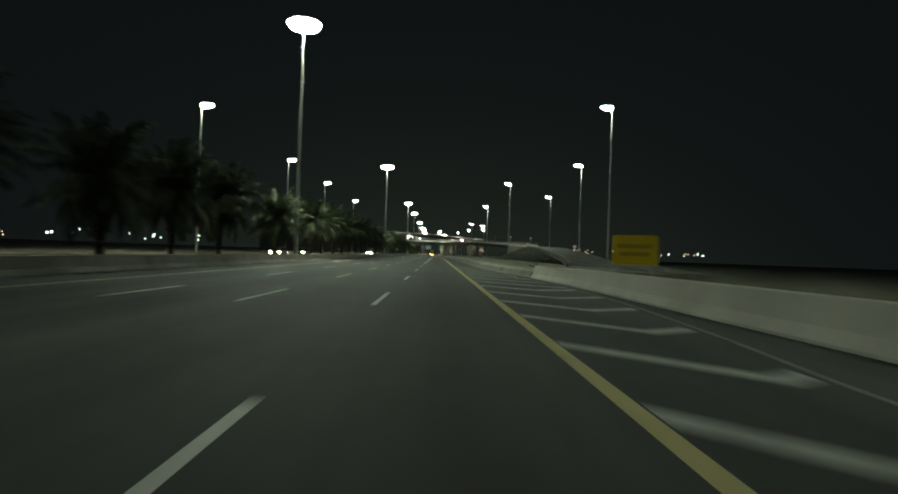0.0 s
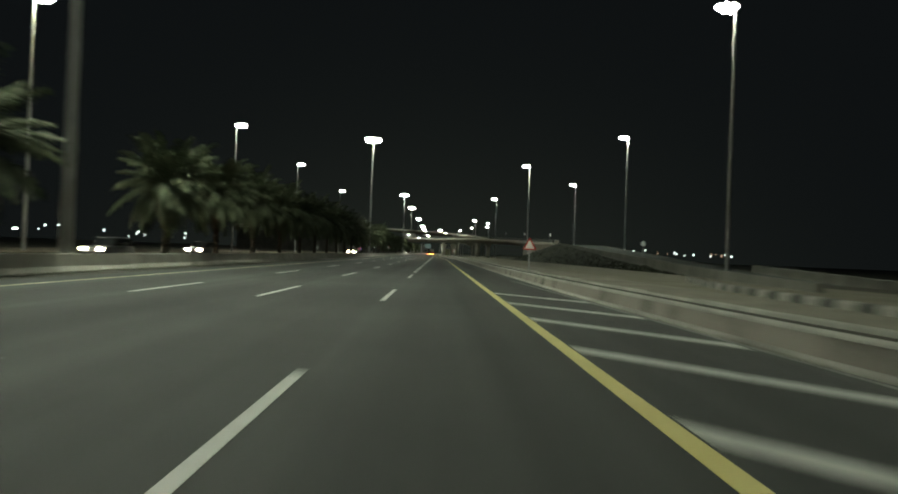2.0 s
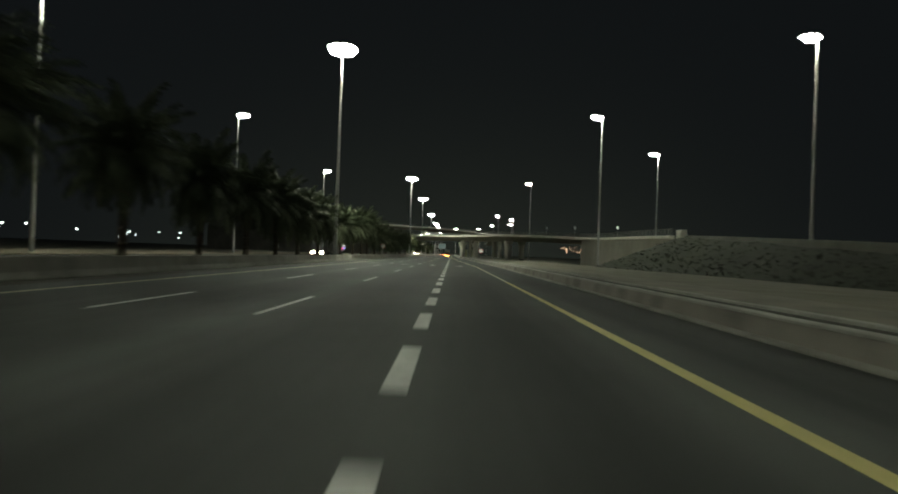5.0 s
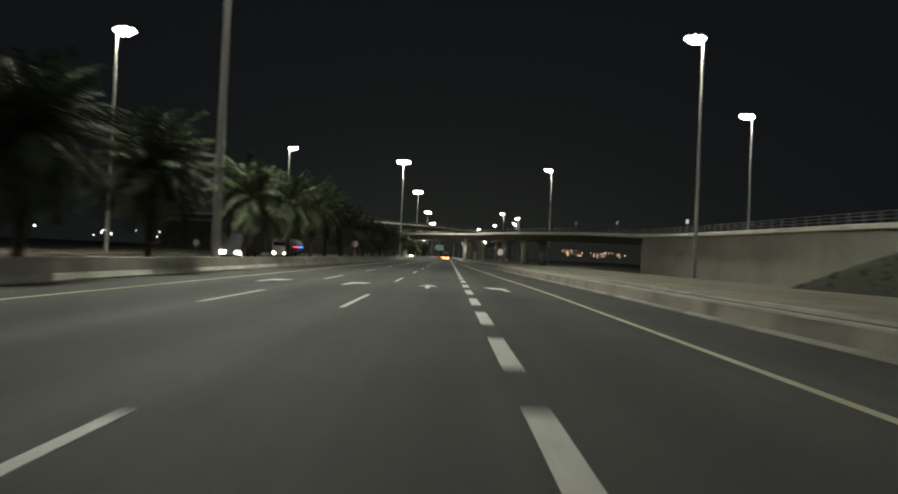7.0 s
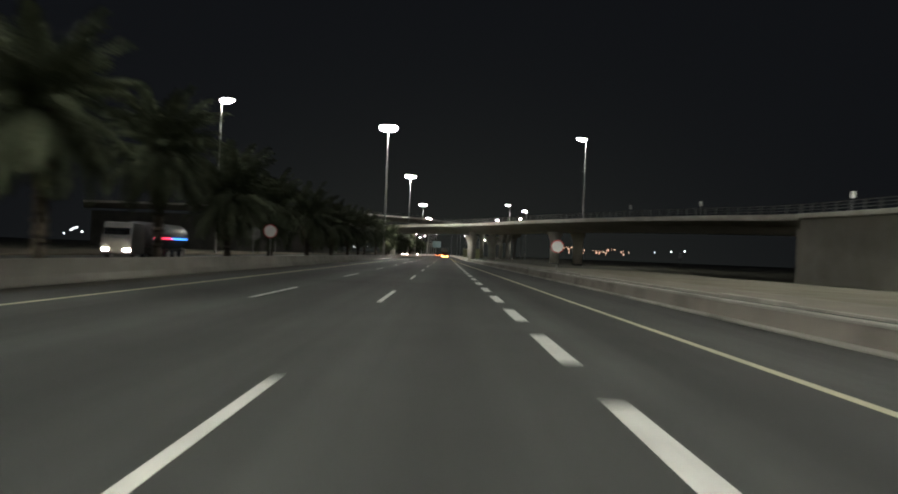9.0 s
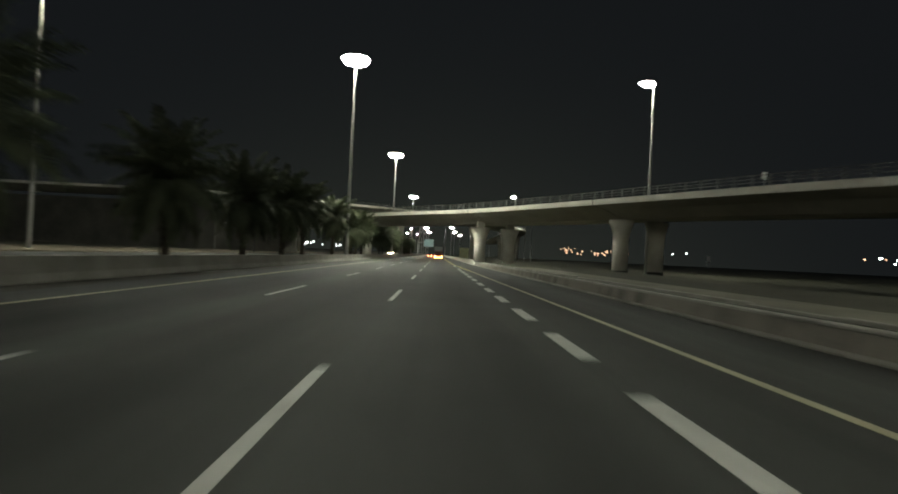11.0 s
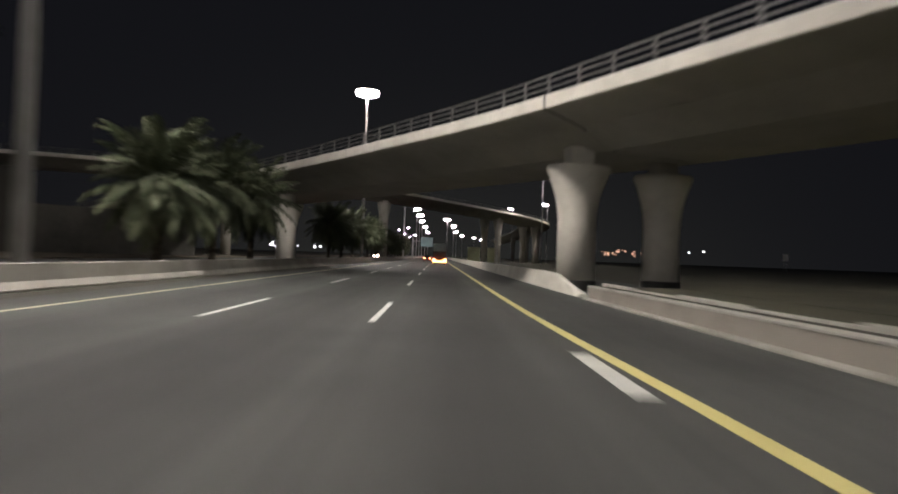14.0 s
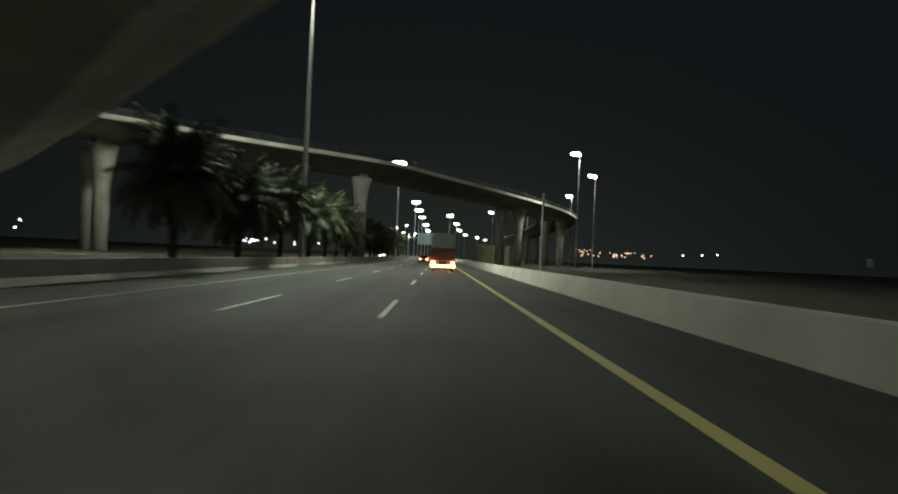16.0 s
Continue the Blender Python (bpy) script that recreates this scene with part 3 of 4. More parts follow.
# Low scrub on the near slope.
random.seed(21)
vs2, fs2 = [], []
for _ in range(2200):
    i = random.randrange(6, len(rows) - 1)
    k, a, b = random.choice((1, 1, 2, 2, 2, 3)), random.random(), random.random()
    low, high = vs[i * 5 + k].lerp(vs[(i + 1) * 5 + k], a), vs[i * 5 + k + 1].lerp(vs[(i + 1) * 5 + k + 1], a)
    foot_at, size = low.lerp(high, b), random.uniform(0.10, 0.26)
    for _ in range(7):
        turn, reach = random.uniform(0, 6.283), random.uniform(0.3, 0.9) * size
        tip = foot_at + Vector((math.cos(turn) * reach, math.sin(turn) * reach, size * random.uniform(0.5, 1.0)))
        side = Vector((-math.sin(turn), math.cos(turn), 0)) * size * 0.16
        n = len(vs2)
        vs2 += [foot_at - side - Vector((0, 0, 0.06)), foot_at + side - Vector((0, 0, 0.06)), foot_at.lerp(tip, 0.6) + side * 0.8 + Vector((0, 0, size * 0.12)), tip]
        fs2 += [[n, n + 1, n + 2], [n, n + 2, n + 3]]
scrub = tagged(new("slope_scrub", mesh("slope_scrub", vs2, fs2, GRASS)), "low dark dry scrub tufts on the embankment slope", "scrub", kind="stuff")
bank_far = setting("ground_embankment_far", sweep_data(low_ramp, [(13, -0.1), (14, -0.5), (24, None), (0.6, None), (0.6, -0.5)], base=-0.08), GRASS, "dark embankment behind the ramp", "embankment")

# Railing along both deck edges.
rail_post = box("rail_post", (-0.05, 0.05, -0.06, 0.06, -0.05, 0.95), RAIL, 0.01)


def railing(path, u, label):
    ob = tagged(new("railing"), label, "railing", "railings of the overpasses")
    line = []
    for i, q in enumerate(path):
        r, d = sideways(path, i)
        line.append(np.array((q[0] + r[0] * u, q[1] + r[1] * u, q[2])))
        for s in (0, 0.5):
            if i + 1 < len(path) or s == 0:
                nxt = path[min(i + 1, len(path) - 1)]
                mid = q + (nxt - q) * s
                piece("rail_post", rail_post, ob, pose(mid[0] + r[0] * u, mid[1] + r[1] * u, mid[2], 0, 0, math.degrees(math.atan2(d[1], d[0])) - 90))
    for w in (0.34, 0.64, 0.93):
        piece("rail", mesh("rail", *sweep_data(line, [(-0.04, w - 0.03), (0.04, w - 0.03), (0.04, w + 0.03), (-0.04, w + 0.03)]), RAIL), ob)
    return ob


# Edge beams paler than the decks, the lamplight on them put into the colour.
LIP = [(-0.05, -0.66), (-0.07, -0.60), (-0.07, -0.08), (-0.03, -0.02), (0.34, 0.02), (0.39, 0.0), (0.39, -0.30), (0.30, -0.66)]
piece("parapet", mesh("parapet", *sweep_data(deck_path, LIP), CONCRETE_PALE), overpass, label="pale rounded edge beam of the deck")
piece("parapet", mesh("parapet", *sweep_data(deck_path, [(WIDE - u, w) for u, w in LIP]), CONCRETE_PALE), overpass, label="pale rounded edge beam of the deck")
railing(deck_path, 0.18, "grey steel post-and-rail railing on the deck's edge")
railing(wall_path, 0.05, "grey steel railing along the top of the retaining wall")
railing(deck_path, WIDE - 0.18, "grey steel post-and-rail railing on the deck's far edge")


def pier_mesh(height, shaft=0.95, flare=1.62, name="pier_shaft", material=CONCRETE_PALE):
    """A round shaft that opens into a wide head."""
    rings = [(-0.3, shaft, shaft), (height * 0.55, shaft, shaft)]
    for k in range(1, 9):
        s = k / 8
        rings.append((height * 0.55 + (height * 0.45 - 0.35) * s, shaft + (flare - shaft) * s**1.9, shaft + 0.12 * s))
    rings += [(height - 0.08, flare + 0.02, shaft + 0.14), (height, flare - 0.08, shaft + 0.06)]
    return mesh(name, *lathe_data(rings, 28), material, True)


pier_shape = pier_mesh(6.4, 0.98, 1.66)
foot_shape = mesh("pier_foot", *lathe_data([(-0.2, 1.05, 1.05), (0.5, 1.05, 1.05), (0.53, 1.0, 1.0)], 28), DARK_METAL)
bearing = box("bearing_block", (-0.62, 0.62, -0.6, 0.6, 6.35, 7.35), CONCRETE_PALE, 0.04)


def pier(x, y, turn=0.0, rise=0.0):
    ob = thing("bridge_pier", x, y, rise, turn, "pale round concrete bridge pier with a flared head", "pier", "piers of the overpass")
    piece("pier_shaft", pier_shape, ob)
    piece("pier_foot", foot_shape, ob, pose(0, 0, -rise), label="dark coated pier foot")
    piece("bearing_block", bearing, ob)
    return ob


for x, y, turn, rise in ((4.76, 380.6, 8, 0), (10.04, 383.1, 8, 0), (20.9, 353.6, 14, 0.55), (26.0, 355.2, 14, 0.55), (-17.8, 412.5, 0, -0.15)):
    pier(x, y, turn, rise)

# ---- second, higher overpass ----
EDGE2 = smooth_path([(-120, 428, 14.6), (-68, 455, 16.6), (-41.9, 478.9, 17.2), (-34.8, 486, 17.2), (-23.4, 495.4, 17.2), (-10.6, 506.6, 17.2), (-0.4, 522.5, 17.1),
                     (15.1, 548, 17.0), (27, 569, 16.9), (37, 591, 16.8), (45.4, 618, 16.6), (49.5, 655, 16.0), (50, 710, 15.2), (48, 790, 13.6)], 5.0)[::-1]
flyover = tagged(new("overpass_high"), "high pale concrete flyover crossing behind the first overpass", "overpass", kind="structure")
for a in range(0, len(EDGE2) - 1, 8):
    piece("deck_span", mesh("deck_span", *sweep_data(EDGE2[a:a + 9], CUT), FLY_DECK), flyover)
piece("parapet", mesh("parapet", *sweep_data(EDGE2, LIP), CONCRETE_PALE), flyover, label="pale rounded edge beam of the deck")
railing(EDGE2, 0.18, "grey steel railing on the high flyover's edge")
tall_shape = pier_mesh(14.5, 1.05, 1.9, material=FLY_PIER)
tall = [(-16.3, 508, 35), (-47.9, 484, 35), (-54.0, 492, 35)]
for y in (560, 602, 650, 712):
    i = min(range(len(EDGE2)), key=lambda j: abs(EDGE2[j][1] - y))
    q, (r, d) = EDGE2[i], sideways(EDGE2, i)
    tall += [(q[0] + r[0] * u, q[1] + r[1] * u, math.degrees(math.atan2(r[1], r[0]))) for u in (4.2, 9.2)]
for x, y, turn in tall:
    ob = thing("bridge_pier", x, y, 0, turn, "tall pale concrete pier with a flared head under the flyover", "pier", "tall piers of the flyover")
    piece("pier_shaft", tall_shape, ob)
    piece("bearing_block", box("bearing_block", (-0.8, 0.8, -0.7, 0.7, 14.45, 15.2), FLY_PIER, 0.04), ob)
wall_left = tagged(piece("wall_flyover_abutment", box("wall_flyover_abutment", (-120, -58.6, 433, 434.5, -0.2, 11.6), WALL_SHADED, 0.05)), "dim tall concrete abutment wall beyond the opposite carriageway", "wall", kind="structure")
wall_left2 = tagged(piece("wall_abutment_left", mesh("wall_abutment_left", *sweep_data([np.array((-62.5, 435.2, 0.0)), np.array((-42.6, 452.8, 0.0))], [(-0.5, -0.2), (-0.5, 6.9), (0.5, 6.9), (0.5, -0.2)]), WALL_SHADED)),
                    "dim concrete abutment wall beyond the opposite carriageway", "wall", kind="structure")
marker = thing("utility_post", -38.9, 400, 0, 0, "slim unlit steel post beyond the opposite carriageway", "post")
piece("pole", mesh("pole", *lathe_data([(-0.2, 0.16, 0.16), (16.0, 0.09, 0.09)], 10), DARK_METAL), marker)
piece("base_plate", box("base_plate", (-0.25, 0.25, -0.25, 0.25, 0.0, 0.14), STEEL, 0.02), marker)
camera_post = thing("utility_post", 9.1, 470, -0.06, 0, "tall slim grey steel post behind the concrete barrier", "post")
piece("pole", mesh("pole", *lathe_data([(0.0, 0.16, 0.16), (9.2, 0.10, 0.10)], 10), STEEL), camera_post)
piece("base_plate", box("base_plate", (-0.3, 0.3, -0.3, 0.3, 0.0, 0.14), STEEL, 0.02), camera_post)
for x0, x1, y in ((7.7, 11.8, 560), (14.4, 18.7, 560.5)):
    tagged(piece("wall_low_right", box("wall_low_right", (x0, x1, y, y + 0.4, -0.2, 4.9), SCREEN, 0.12)), "pale green-yellow screen wall under the flyover", "wall", kind="structure")

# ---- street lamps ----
# Glass oversized and deep, so that lamp glare is built into its shape.
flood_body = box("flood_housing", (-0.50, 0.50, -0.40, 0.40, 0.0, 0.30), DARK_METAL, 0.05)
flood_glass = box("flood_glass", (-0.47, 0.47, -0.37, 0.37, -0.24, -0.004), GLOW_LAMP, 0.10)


def pole_mesh(height, r0, r1):
    return mesh("pole", *lathe_data([(0, r0 * 1.7, r0 * 1.7), (0.06, r0 * 1.7, r0 * 1.7), (0.07, r0, r0), (height, r1, r1)], 14), STEEL, False)


def lamp_light(parent, x, y, z, watts, size, spread=150):
    light = bpy.data.lights.new("lamp_light", "AREA")
    light.shape, light.size, light.energy, light.color = "DISK", size, watts, LAMP_COLOUR
    light.spread = radians(spread)
    ob = new("lamp_light", light)
    ob.parent = parent
    ob.matrix_basis = pose(x, y, z)
    return ob


mast_pole, side_pole = pole_mesh(30.85, 0.30, 0.15), pole_mesh(28.6, 0.24, 0.12)
mast_ring = mesh("lamp_ring", *joined(*[tube_data((1.35 * math.cos(a), 1.35 * math.sin(a), 30.55), (1.35 * math.cos(a + 0.524), 1.35 * math.sin(a + 0.524), 30.55), 0.05) for a in [k * 0.5236 for k in range(12)]],
                                        *[tube_data((0, 0, 30.55), (1.35 * math.cos(a), 1.35 * math.sin(a), 30.55), 0.035) for a in [k * math.pi / 2 for k in range(4)]]), STEEL)


def high_mast(x, y, lit=True):
    ob = thing("high_mast_lamp", x, y, 0.0, 0, "tall grey steel high-mast lamp with a ring of lit floodlights", "street lamp", "masts along the median")
    piece("pole", mast_pole, ob)
    piece("lamp_ring", mast_ring, ob)
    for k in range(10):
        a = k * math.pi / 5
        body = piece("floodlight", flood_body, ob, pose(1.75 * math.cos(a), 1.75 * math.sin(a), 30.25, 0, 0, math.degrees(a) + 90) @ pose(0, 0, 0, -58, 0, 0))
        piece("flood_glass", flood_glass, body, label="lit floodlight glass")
    # Inner floods are added so the head glares as one solid blob.
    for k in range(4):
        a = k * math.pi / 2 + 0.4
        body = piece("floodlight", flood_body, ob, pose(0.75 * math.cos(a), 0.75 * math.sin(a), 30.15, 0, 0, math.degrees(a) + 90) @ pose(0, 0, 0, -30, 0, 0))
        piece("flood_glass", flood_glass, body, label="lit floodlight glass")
    if lit:
        lamp_light(ob, 0, 0, 29.65, LAMP_WATTS * 0.9, 2.2)
    return ob


def side_lamp(x, y, side, lit=True, height=28.6, share=1.0):
    """A pole with three floodlights on a bracket that reaches to one side."""
    ob = thing("street_lamp", x, y, 0, 0 if side > 0 else 180, "tall grey steel street lamp with lit floodlights on one side", "street lamp", "lamps beside the highway")
    up = height - 28.6
    piece("pole", side_pole, ob, Matrix.Diagonal((1, 1, height / 28.6, 1)))
    piece("bracket", mesh("bracket", *joined(tube_data((-0.2, 0, 28.5 + up), (1.7, 0, 28.5 + up), 0.06), tube_data((0.9, -0.7, 28.5 + up), (0.9, 0.7, 28.5 + up), 0.05)), STEEL), ob)
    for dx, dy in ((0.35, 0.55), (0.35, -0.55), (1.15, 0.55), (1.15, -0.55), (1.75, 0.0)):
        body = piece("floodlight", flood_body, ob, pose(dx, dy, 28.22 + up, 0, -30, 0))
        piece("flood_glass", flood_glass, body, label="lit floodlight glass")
    if lit:
        lamp_light(ob, 1.1, 0, 27.8 + up, LAMP_WATTS * share, 1.6, 135)
    return ob


# The mast at y -62 is unseen, added to even the light at the start.
for x, y in ((-16.37, -62), (-16.37, 81), (-16.18, 214.2), (-16.1, 369.2), (-15.95, 461), (-15.95, 597), (-15.95, 741), (-15.95, 873), (4.3, 841)):
    high_mast(x, y)
for x, y in ((-15.95, 800), (-15.6, 985), (-15.2, 1120), (11.9, 944), (18.4, 1074), (30, 1200), (51, 1290), (68, 1370), (90, 1400)):
    high_mast(x, y, False)
# The lamps at y -30 and 45 stay unseen, added for the same light.
for y in (-30, 45, 120.4, 190.6, 252.2, 338.7):
    side_lamp(-44.0, y, 1, share=0.12)
for x, y in ((-33, 966), (-46, 1027), (-46, 1142), (-34, 1182), (-46, 1290)):
    side_lamp(x, y, 1, False)
# The lamp at y 40 stays out of view, added to light the start.
for x, y, h in ((32, 40, 31.5), (35.0, 122.2, 31.6), (49, 209.3, 33), (30.4, 253, 31.0), (52.7, 286, 29.4), (31.0, 373.8, 30.8), (31.6, 555, 29), (45.3, 594, 29.1)):
    side_lamp(x, y, -1, True, h, 0.10 if y < 150 else 0.3 if y in (209.3, 286) else 0.42 if y < 500 else 0.25)
for x, y in ((49, 646), (36, 676), (27.2, 754)):
    side_lamp(x, y, -1, False, 28)

# ---- palms ----
random.seed(4)


def frond_mesh(length, droop, dry=False):
    """One feather leaf, from its foot outwards along x, arching over and hanging down."""
    vs, fs = [], []
    steps = 22
    pts = []
    for k in range(steps + 1):
        s = k / steps
        pts.append(Vector((length * s * (1 - 0.16 * s * droop), 0, length * (0.34 * s - (0.30 + 0.42 * droop) * s * s))))
    for k in range(steps):
        a, b = pts[k], pts[k + 1]
        w = 0.035 * (1 - k / steps) + 0.008
        n = len(vs)
        vs += [a + Vector((0, w, 0)), a + Vector((0, -w, 0)), b + Vector((0, -w * 0.9, 0)), b + Vector((0, w * 0.9, 0)), a + Vector((0, 0, -w)), b + Vector((0, 0, -w))]
        fs += [[n, n + 1, n + 2, n + 3], [n, n + 3, n + 5, n + 4], [n + 1, n + 4, n + 5, n + 2]]
    for k in range(2, steps + 1):
        for half in (0, 0.5):
            s = (k - half) / steps
            i = min(steps - 1, int(s * steps))
            f = s * steps - i
            base = pts[i].lerp(pts[i + 1], f)
            along = (pts[i + 1] - pts[i]).normalized()
            reach = 0.60 * math.sin(math.pi * min(1, 0.14 + 0.80 * s) ** 0.85) + 0.14
            for side in (1, -1):
                jitter = random.uniform(0.8, 1.15)
                out = (Vector((0, side, 0)) * 0.78 + along * 0.55 + Vector((0, 0, random.uniform(-0.55, 0.25)))).normalized() * reach * jitter
                tip = base + out + Vector((0, 0, -0.28 * reach))
                mid = base + out * 0.5
                across = along * 0.038
                n = len(vs)
                vs += [base - across * 0.6, base + across * 0.6, mid + across, mid - across, tip]
                fs += [[n, n + 1, n + 2, n + 3], [n + 3, n + 2, n + 4]]
    return mesh("frond", vs, fs, LEAF_DRY if dry else LEAF)


fronds = [frond_mesh(l, d) for l, d in ((3.3, 0.15), (3.5, 0.4), (3.3, 0.75), (3.0, 1.15))]
dry_frond = frond_mesh(2.3, 2.3, True)


def trunk_mesh(height):
    rings, z, k = [(-0.2, 0.34, 0.34), (0.15, 0.30, 0.30)], 0.25, 0
    while z < height:
        r = 0.23 + 0.03 * math.sin(k * 2.1) + (0.04 if k % 2 else -0.01) + (0.12 * max(0, z / height - 0.8) / 0.2)
        rings.append((z, r, r, 0.05 * math.sin(z * 0.7)))
        z += 0.14
        k += 1
    rings += [(height, 0.36, 0.36, 0.03), (height + 0.45, 0.24, 0.24, 0.03), (height + 0.75, 0.08, 0.08, 0.03)]
    return mesh("trunk", *lathe_data(rings, 10), BARK)


trunks = {h: trunk_mesh(h) for h in (4.4, 4.9, 5.4, 5.9)}


def palm(x, y, height, seed):
    rnd = random.Random(seed)
    ob = thing("date_palm", x, y, 0.14, 0, "date palm with a rough trunk and a dense green feather crown", "palm tree", "palms on the median")
    piece("trunk", trunks[height], ob)
    for k in range(66):
        a = k * 137.5 + rnd.uniform(-14, 14)
        level = k / 65
        lift = 80 - 102 * level + rnd.uniform(-9, 9)
        shape = fronds[min(3, int(level * 3.2 + rnd.random() * 0.9))]
        size = rnd.uniform(1.02, 1.32)
        piece("frond", shape, ob, pose(0, 0, height + 0.55 - 0.5 * level, 0, 0, a) @ pose(0, 0, 0, 0, -lift + 18, 0) @ pose(0, 0, 0, rnd.uniform(-25, 25)) @ Matrix.Scale(size, 4))
    for k in range(9):
        piece("dry_frond", dry_frond, ob, pose(0, 0, height + 0.02, 0, 0, k * 40 + rnd.uniform(-15, 15)) @ pose(0, 0, 0, 0, 34 + rnd.uniform(-8, 14), 0), label="hanging dry frond")
    return ob


PALM_PLACES = [13, 23.6, 35.2, 45.6, 55.7, 74.6, *[93.8 + 10.7 * k for k in range(8)], 179, 187, 197, 207.2, 225, 236.2, 246.5, 257, 267, 277.5, 292.5, 308.5, 322, 334, 344.5, 363.2,
               382, 391, 399.5, 434.2, 445.7, 457.9, 471.2, 481, 490.2, *[501.4 + 11.2 * k for k in range(13)]]
for n, y in enumerate(PALM_PLACES):
    rnd = random.Random(n)
    palm(-17.3 + rnd.uniform(-0.25, 0.25), y + rnd.uniform(-0.2, 0.2), 5.9 if 240 < y < 260 else rnd.choice((5.4, 5.9) if 100 < y < 170 else (4.4, 4.9) if y < 100 else (4.4, 4.9, 5.4)), n)


# ---- signs ----
def post(ob, x, height, r=0.045):
    piece("post", mesh("post", *lathe_data([(-0.2, r, r), (height, r, r)], 10), STEEL), ob, pose(x, 0.06, 0))


def plate(name, outline, thick, material, z=0.0, y=0.0):
    n = len(outline)
    vs = [Vector((px, y, z + pz)) for px, pz in outline] + [Vector((px, y + thick, z + pz)) for px, pz in outline]
    return mesh(name, vs, [list(range(n)), list(range(n, 2 * n))[::-1]] + [[i, (i + 1) % n, n + (i + 1) % n, n + i] for i in range(n)], material)


board = thing("yellow_sign", 10.35, 27.3, 0, -42, "large yellow rectangular work sign on two steel posts", "sign")
piece("panel", box("panel", (-1.05, 1.05, -0.03, 0.03, 1.30, 2.60), SIGN_YELLOW, 0.02), board)
for z, w in ((2.12, 0.80), (1.78, 0.72)):
    piece("text_bar", box("text_bar", (-w, w, -0.04, -0.031, z - 0.09, z + 0.09), SIGN_INK), board, label="darker bar of unreadable writing")
post(board, -0.75, 2.55), post(board, 0.75, 2.55)

warning = thing("warning_sign", 8.6, 98.0, 0.3, 0, "red-edged white triangular warning sign on a steel post", "sign")
piece("panel", plate("panel", [(-0.47, 1.72), (0.47, 1.72), (0.51, 1.78), (0.04, 2.60), (-0.04, 2.60), (-0.51, 1.78)], 0.02, SIGN_RED), warning)
piece("face", plate("face", [(-0.38, 1.80), (0.38, 1.80), (0.0, 2.46)], 0.006, SIGN_WHITE, 0, -0.008), warning, label="white sign face")
post(warning, 0, 2.3)


def round_sign(x, y, z):
    ob = thing("round_sign", x, y, 0.2, 0, "round white road sign with a red ring on a post", "sign", "round signs at both sides of the road")
    ring = [(0.56 * math.cos(k * math.pi / 16), 0.56 * math.sin(k * math.pi / 16)) for k in range(32)]
    piece("panel", plate("panel", ring, 0.02, SIGN_RED, z), ob)
    piece("face", plate("face", [(a * 0.86, b * 0.86) for a, b in ring], 0.006, SIGN_WHITE, z, -0.008), ob, label="white sign face")
    post(ob, 0, z)


round_sign(7.5, 275.4, 2.3)
round_sign(-15.9, 273.4, 2.6)
SIGN_BACK = surface("grey sign back", (0.16, 0.16, 0.155), (0.24, 0.24, 0.235), 1.0, 15, 0.6, 0.2, bump=0.02)
for x, y, z in ((-17.6, 274.6, 2.45), (-40.6, 271.8, 1.75)):
    ob = thing("round_sign", x, y, 0.14, 0, "grey back of a round road sign on a steel post", "sign", "sign backs facing the other way")
    piece("panel", plate("panel", [(0.55 * math.cos(k * math.pi / 16), 0.55 * math.sin(k * math.pi / 16)) for k in range(32)], 0.02, SIGN_BACK, z, 0.12), ob)
    for w in (-0.22, 0.22):
        piece("bracket", box("bracket", (-0.3, 0.3, 0.095, 0.118, z + w - 0.03, z + w + 0.03), STEEL, 0.006), ob)
    post(ob, 0, z + 0.4)
for x, y, z in ((45.5, 296, 7.0), (39.5, 325, 8.0), (33, 342, 8.5)):
    ob = thing("marker_sign", x, y, z, 0, "small white marker sign on a post at the ramp's edge", "sign", "marker signs along the ramp")
    piece("panel", box("panel", (-0.28, 0.28, -0.02, 0.02, 2.9, 3.7), SIGN_WHITE, 0.01), ob)
    post(ob, 0, 3.6)
ramp_sign = thing("round_sign", 35.0, 152, 2.35, 0, "small round pale road sign on a post on the ramp", "sign")
piece("panel", plate("panel", [(0.4 * math.cos(k * math.pi / 12), 0.4 * math.sin(k * math.pi / 12)) for k in range(24)], 0.02, SIGN_WHITE, 1.95), ramp_sign)
post(ramp_sign, 0, 2.0)
notice = thing("white_board", 143, 609, -0.06, 0, "pale board sign standing far off on dark ground", "sign")
piece("panel", box("panel", (-1.2, 1.2, -0.06, 0.06, 4.6, 7.4), SIGN_WHITE, 0.02), notice)
post(notice, -0.6, 7.0, 0.1), post(notice, 0.6, 7.0, 0.1)
gantry = thing("overhead_sign", -13.2, 620, 0, 0, "blue-green direction sign on a cantilever steel post", "sign")
piece("panel", box("panel", (3.4, 8.6, -0.1, 0.1, 5.4, 9.4), SIGN_TEAL, 0.03), gantry)
piece("post", mesh("post", *lathe_data([(-0.2, 0.3, 0.3), (9, 0.22, 0.22)], 12), STEEL), gantry)
piece("arm", mesh("arm", *tube_data((0, 0.3, 7.6), (8.6, 0.3, 7.6), 0.16), STEEL), gantry)


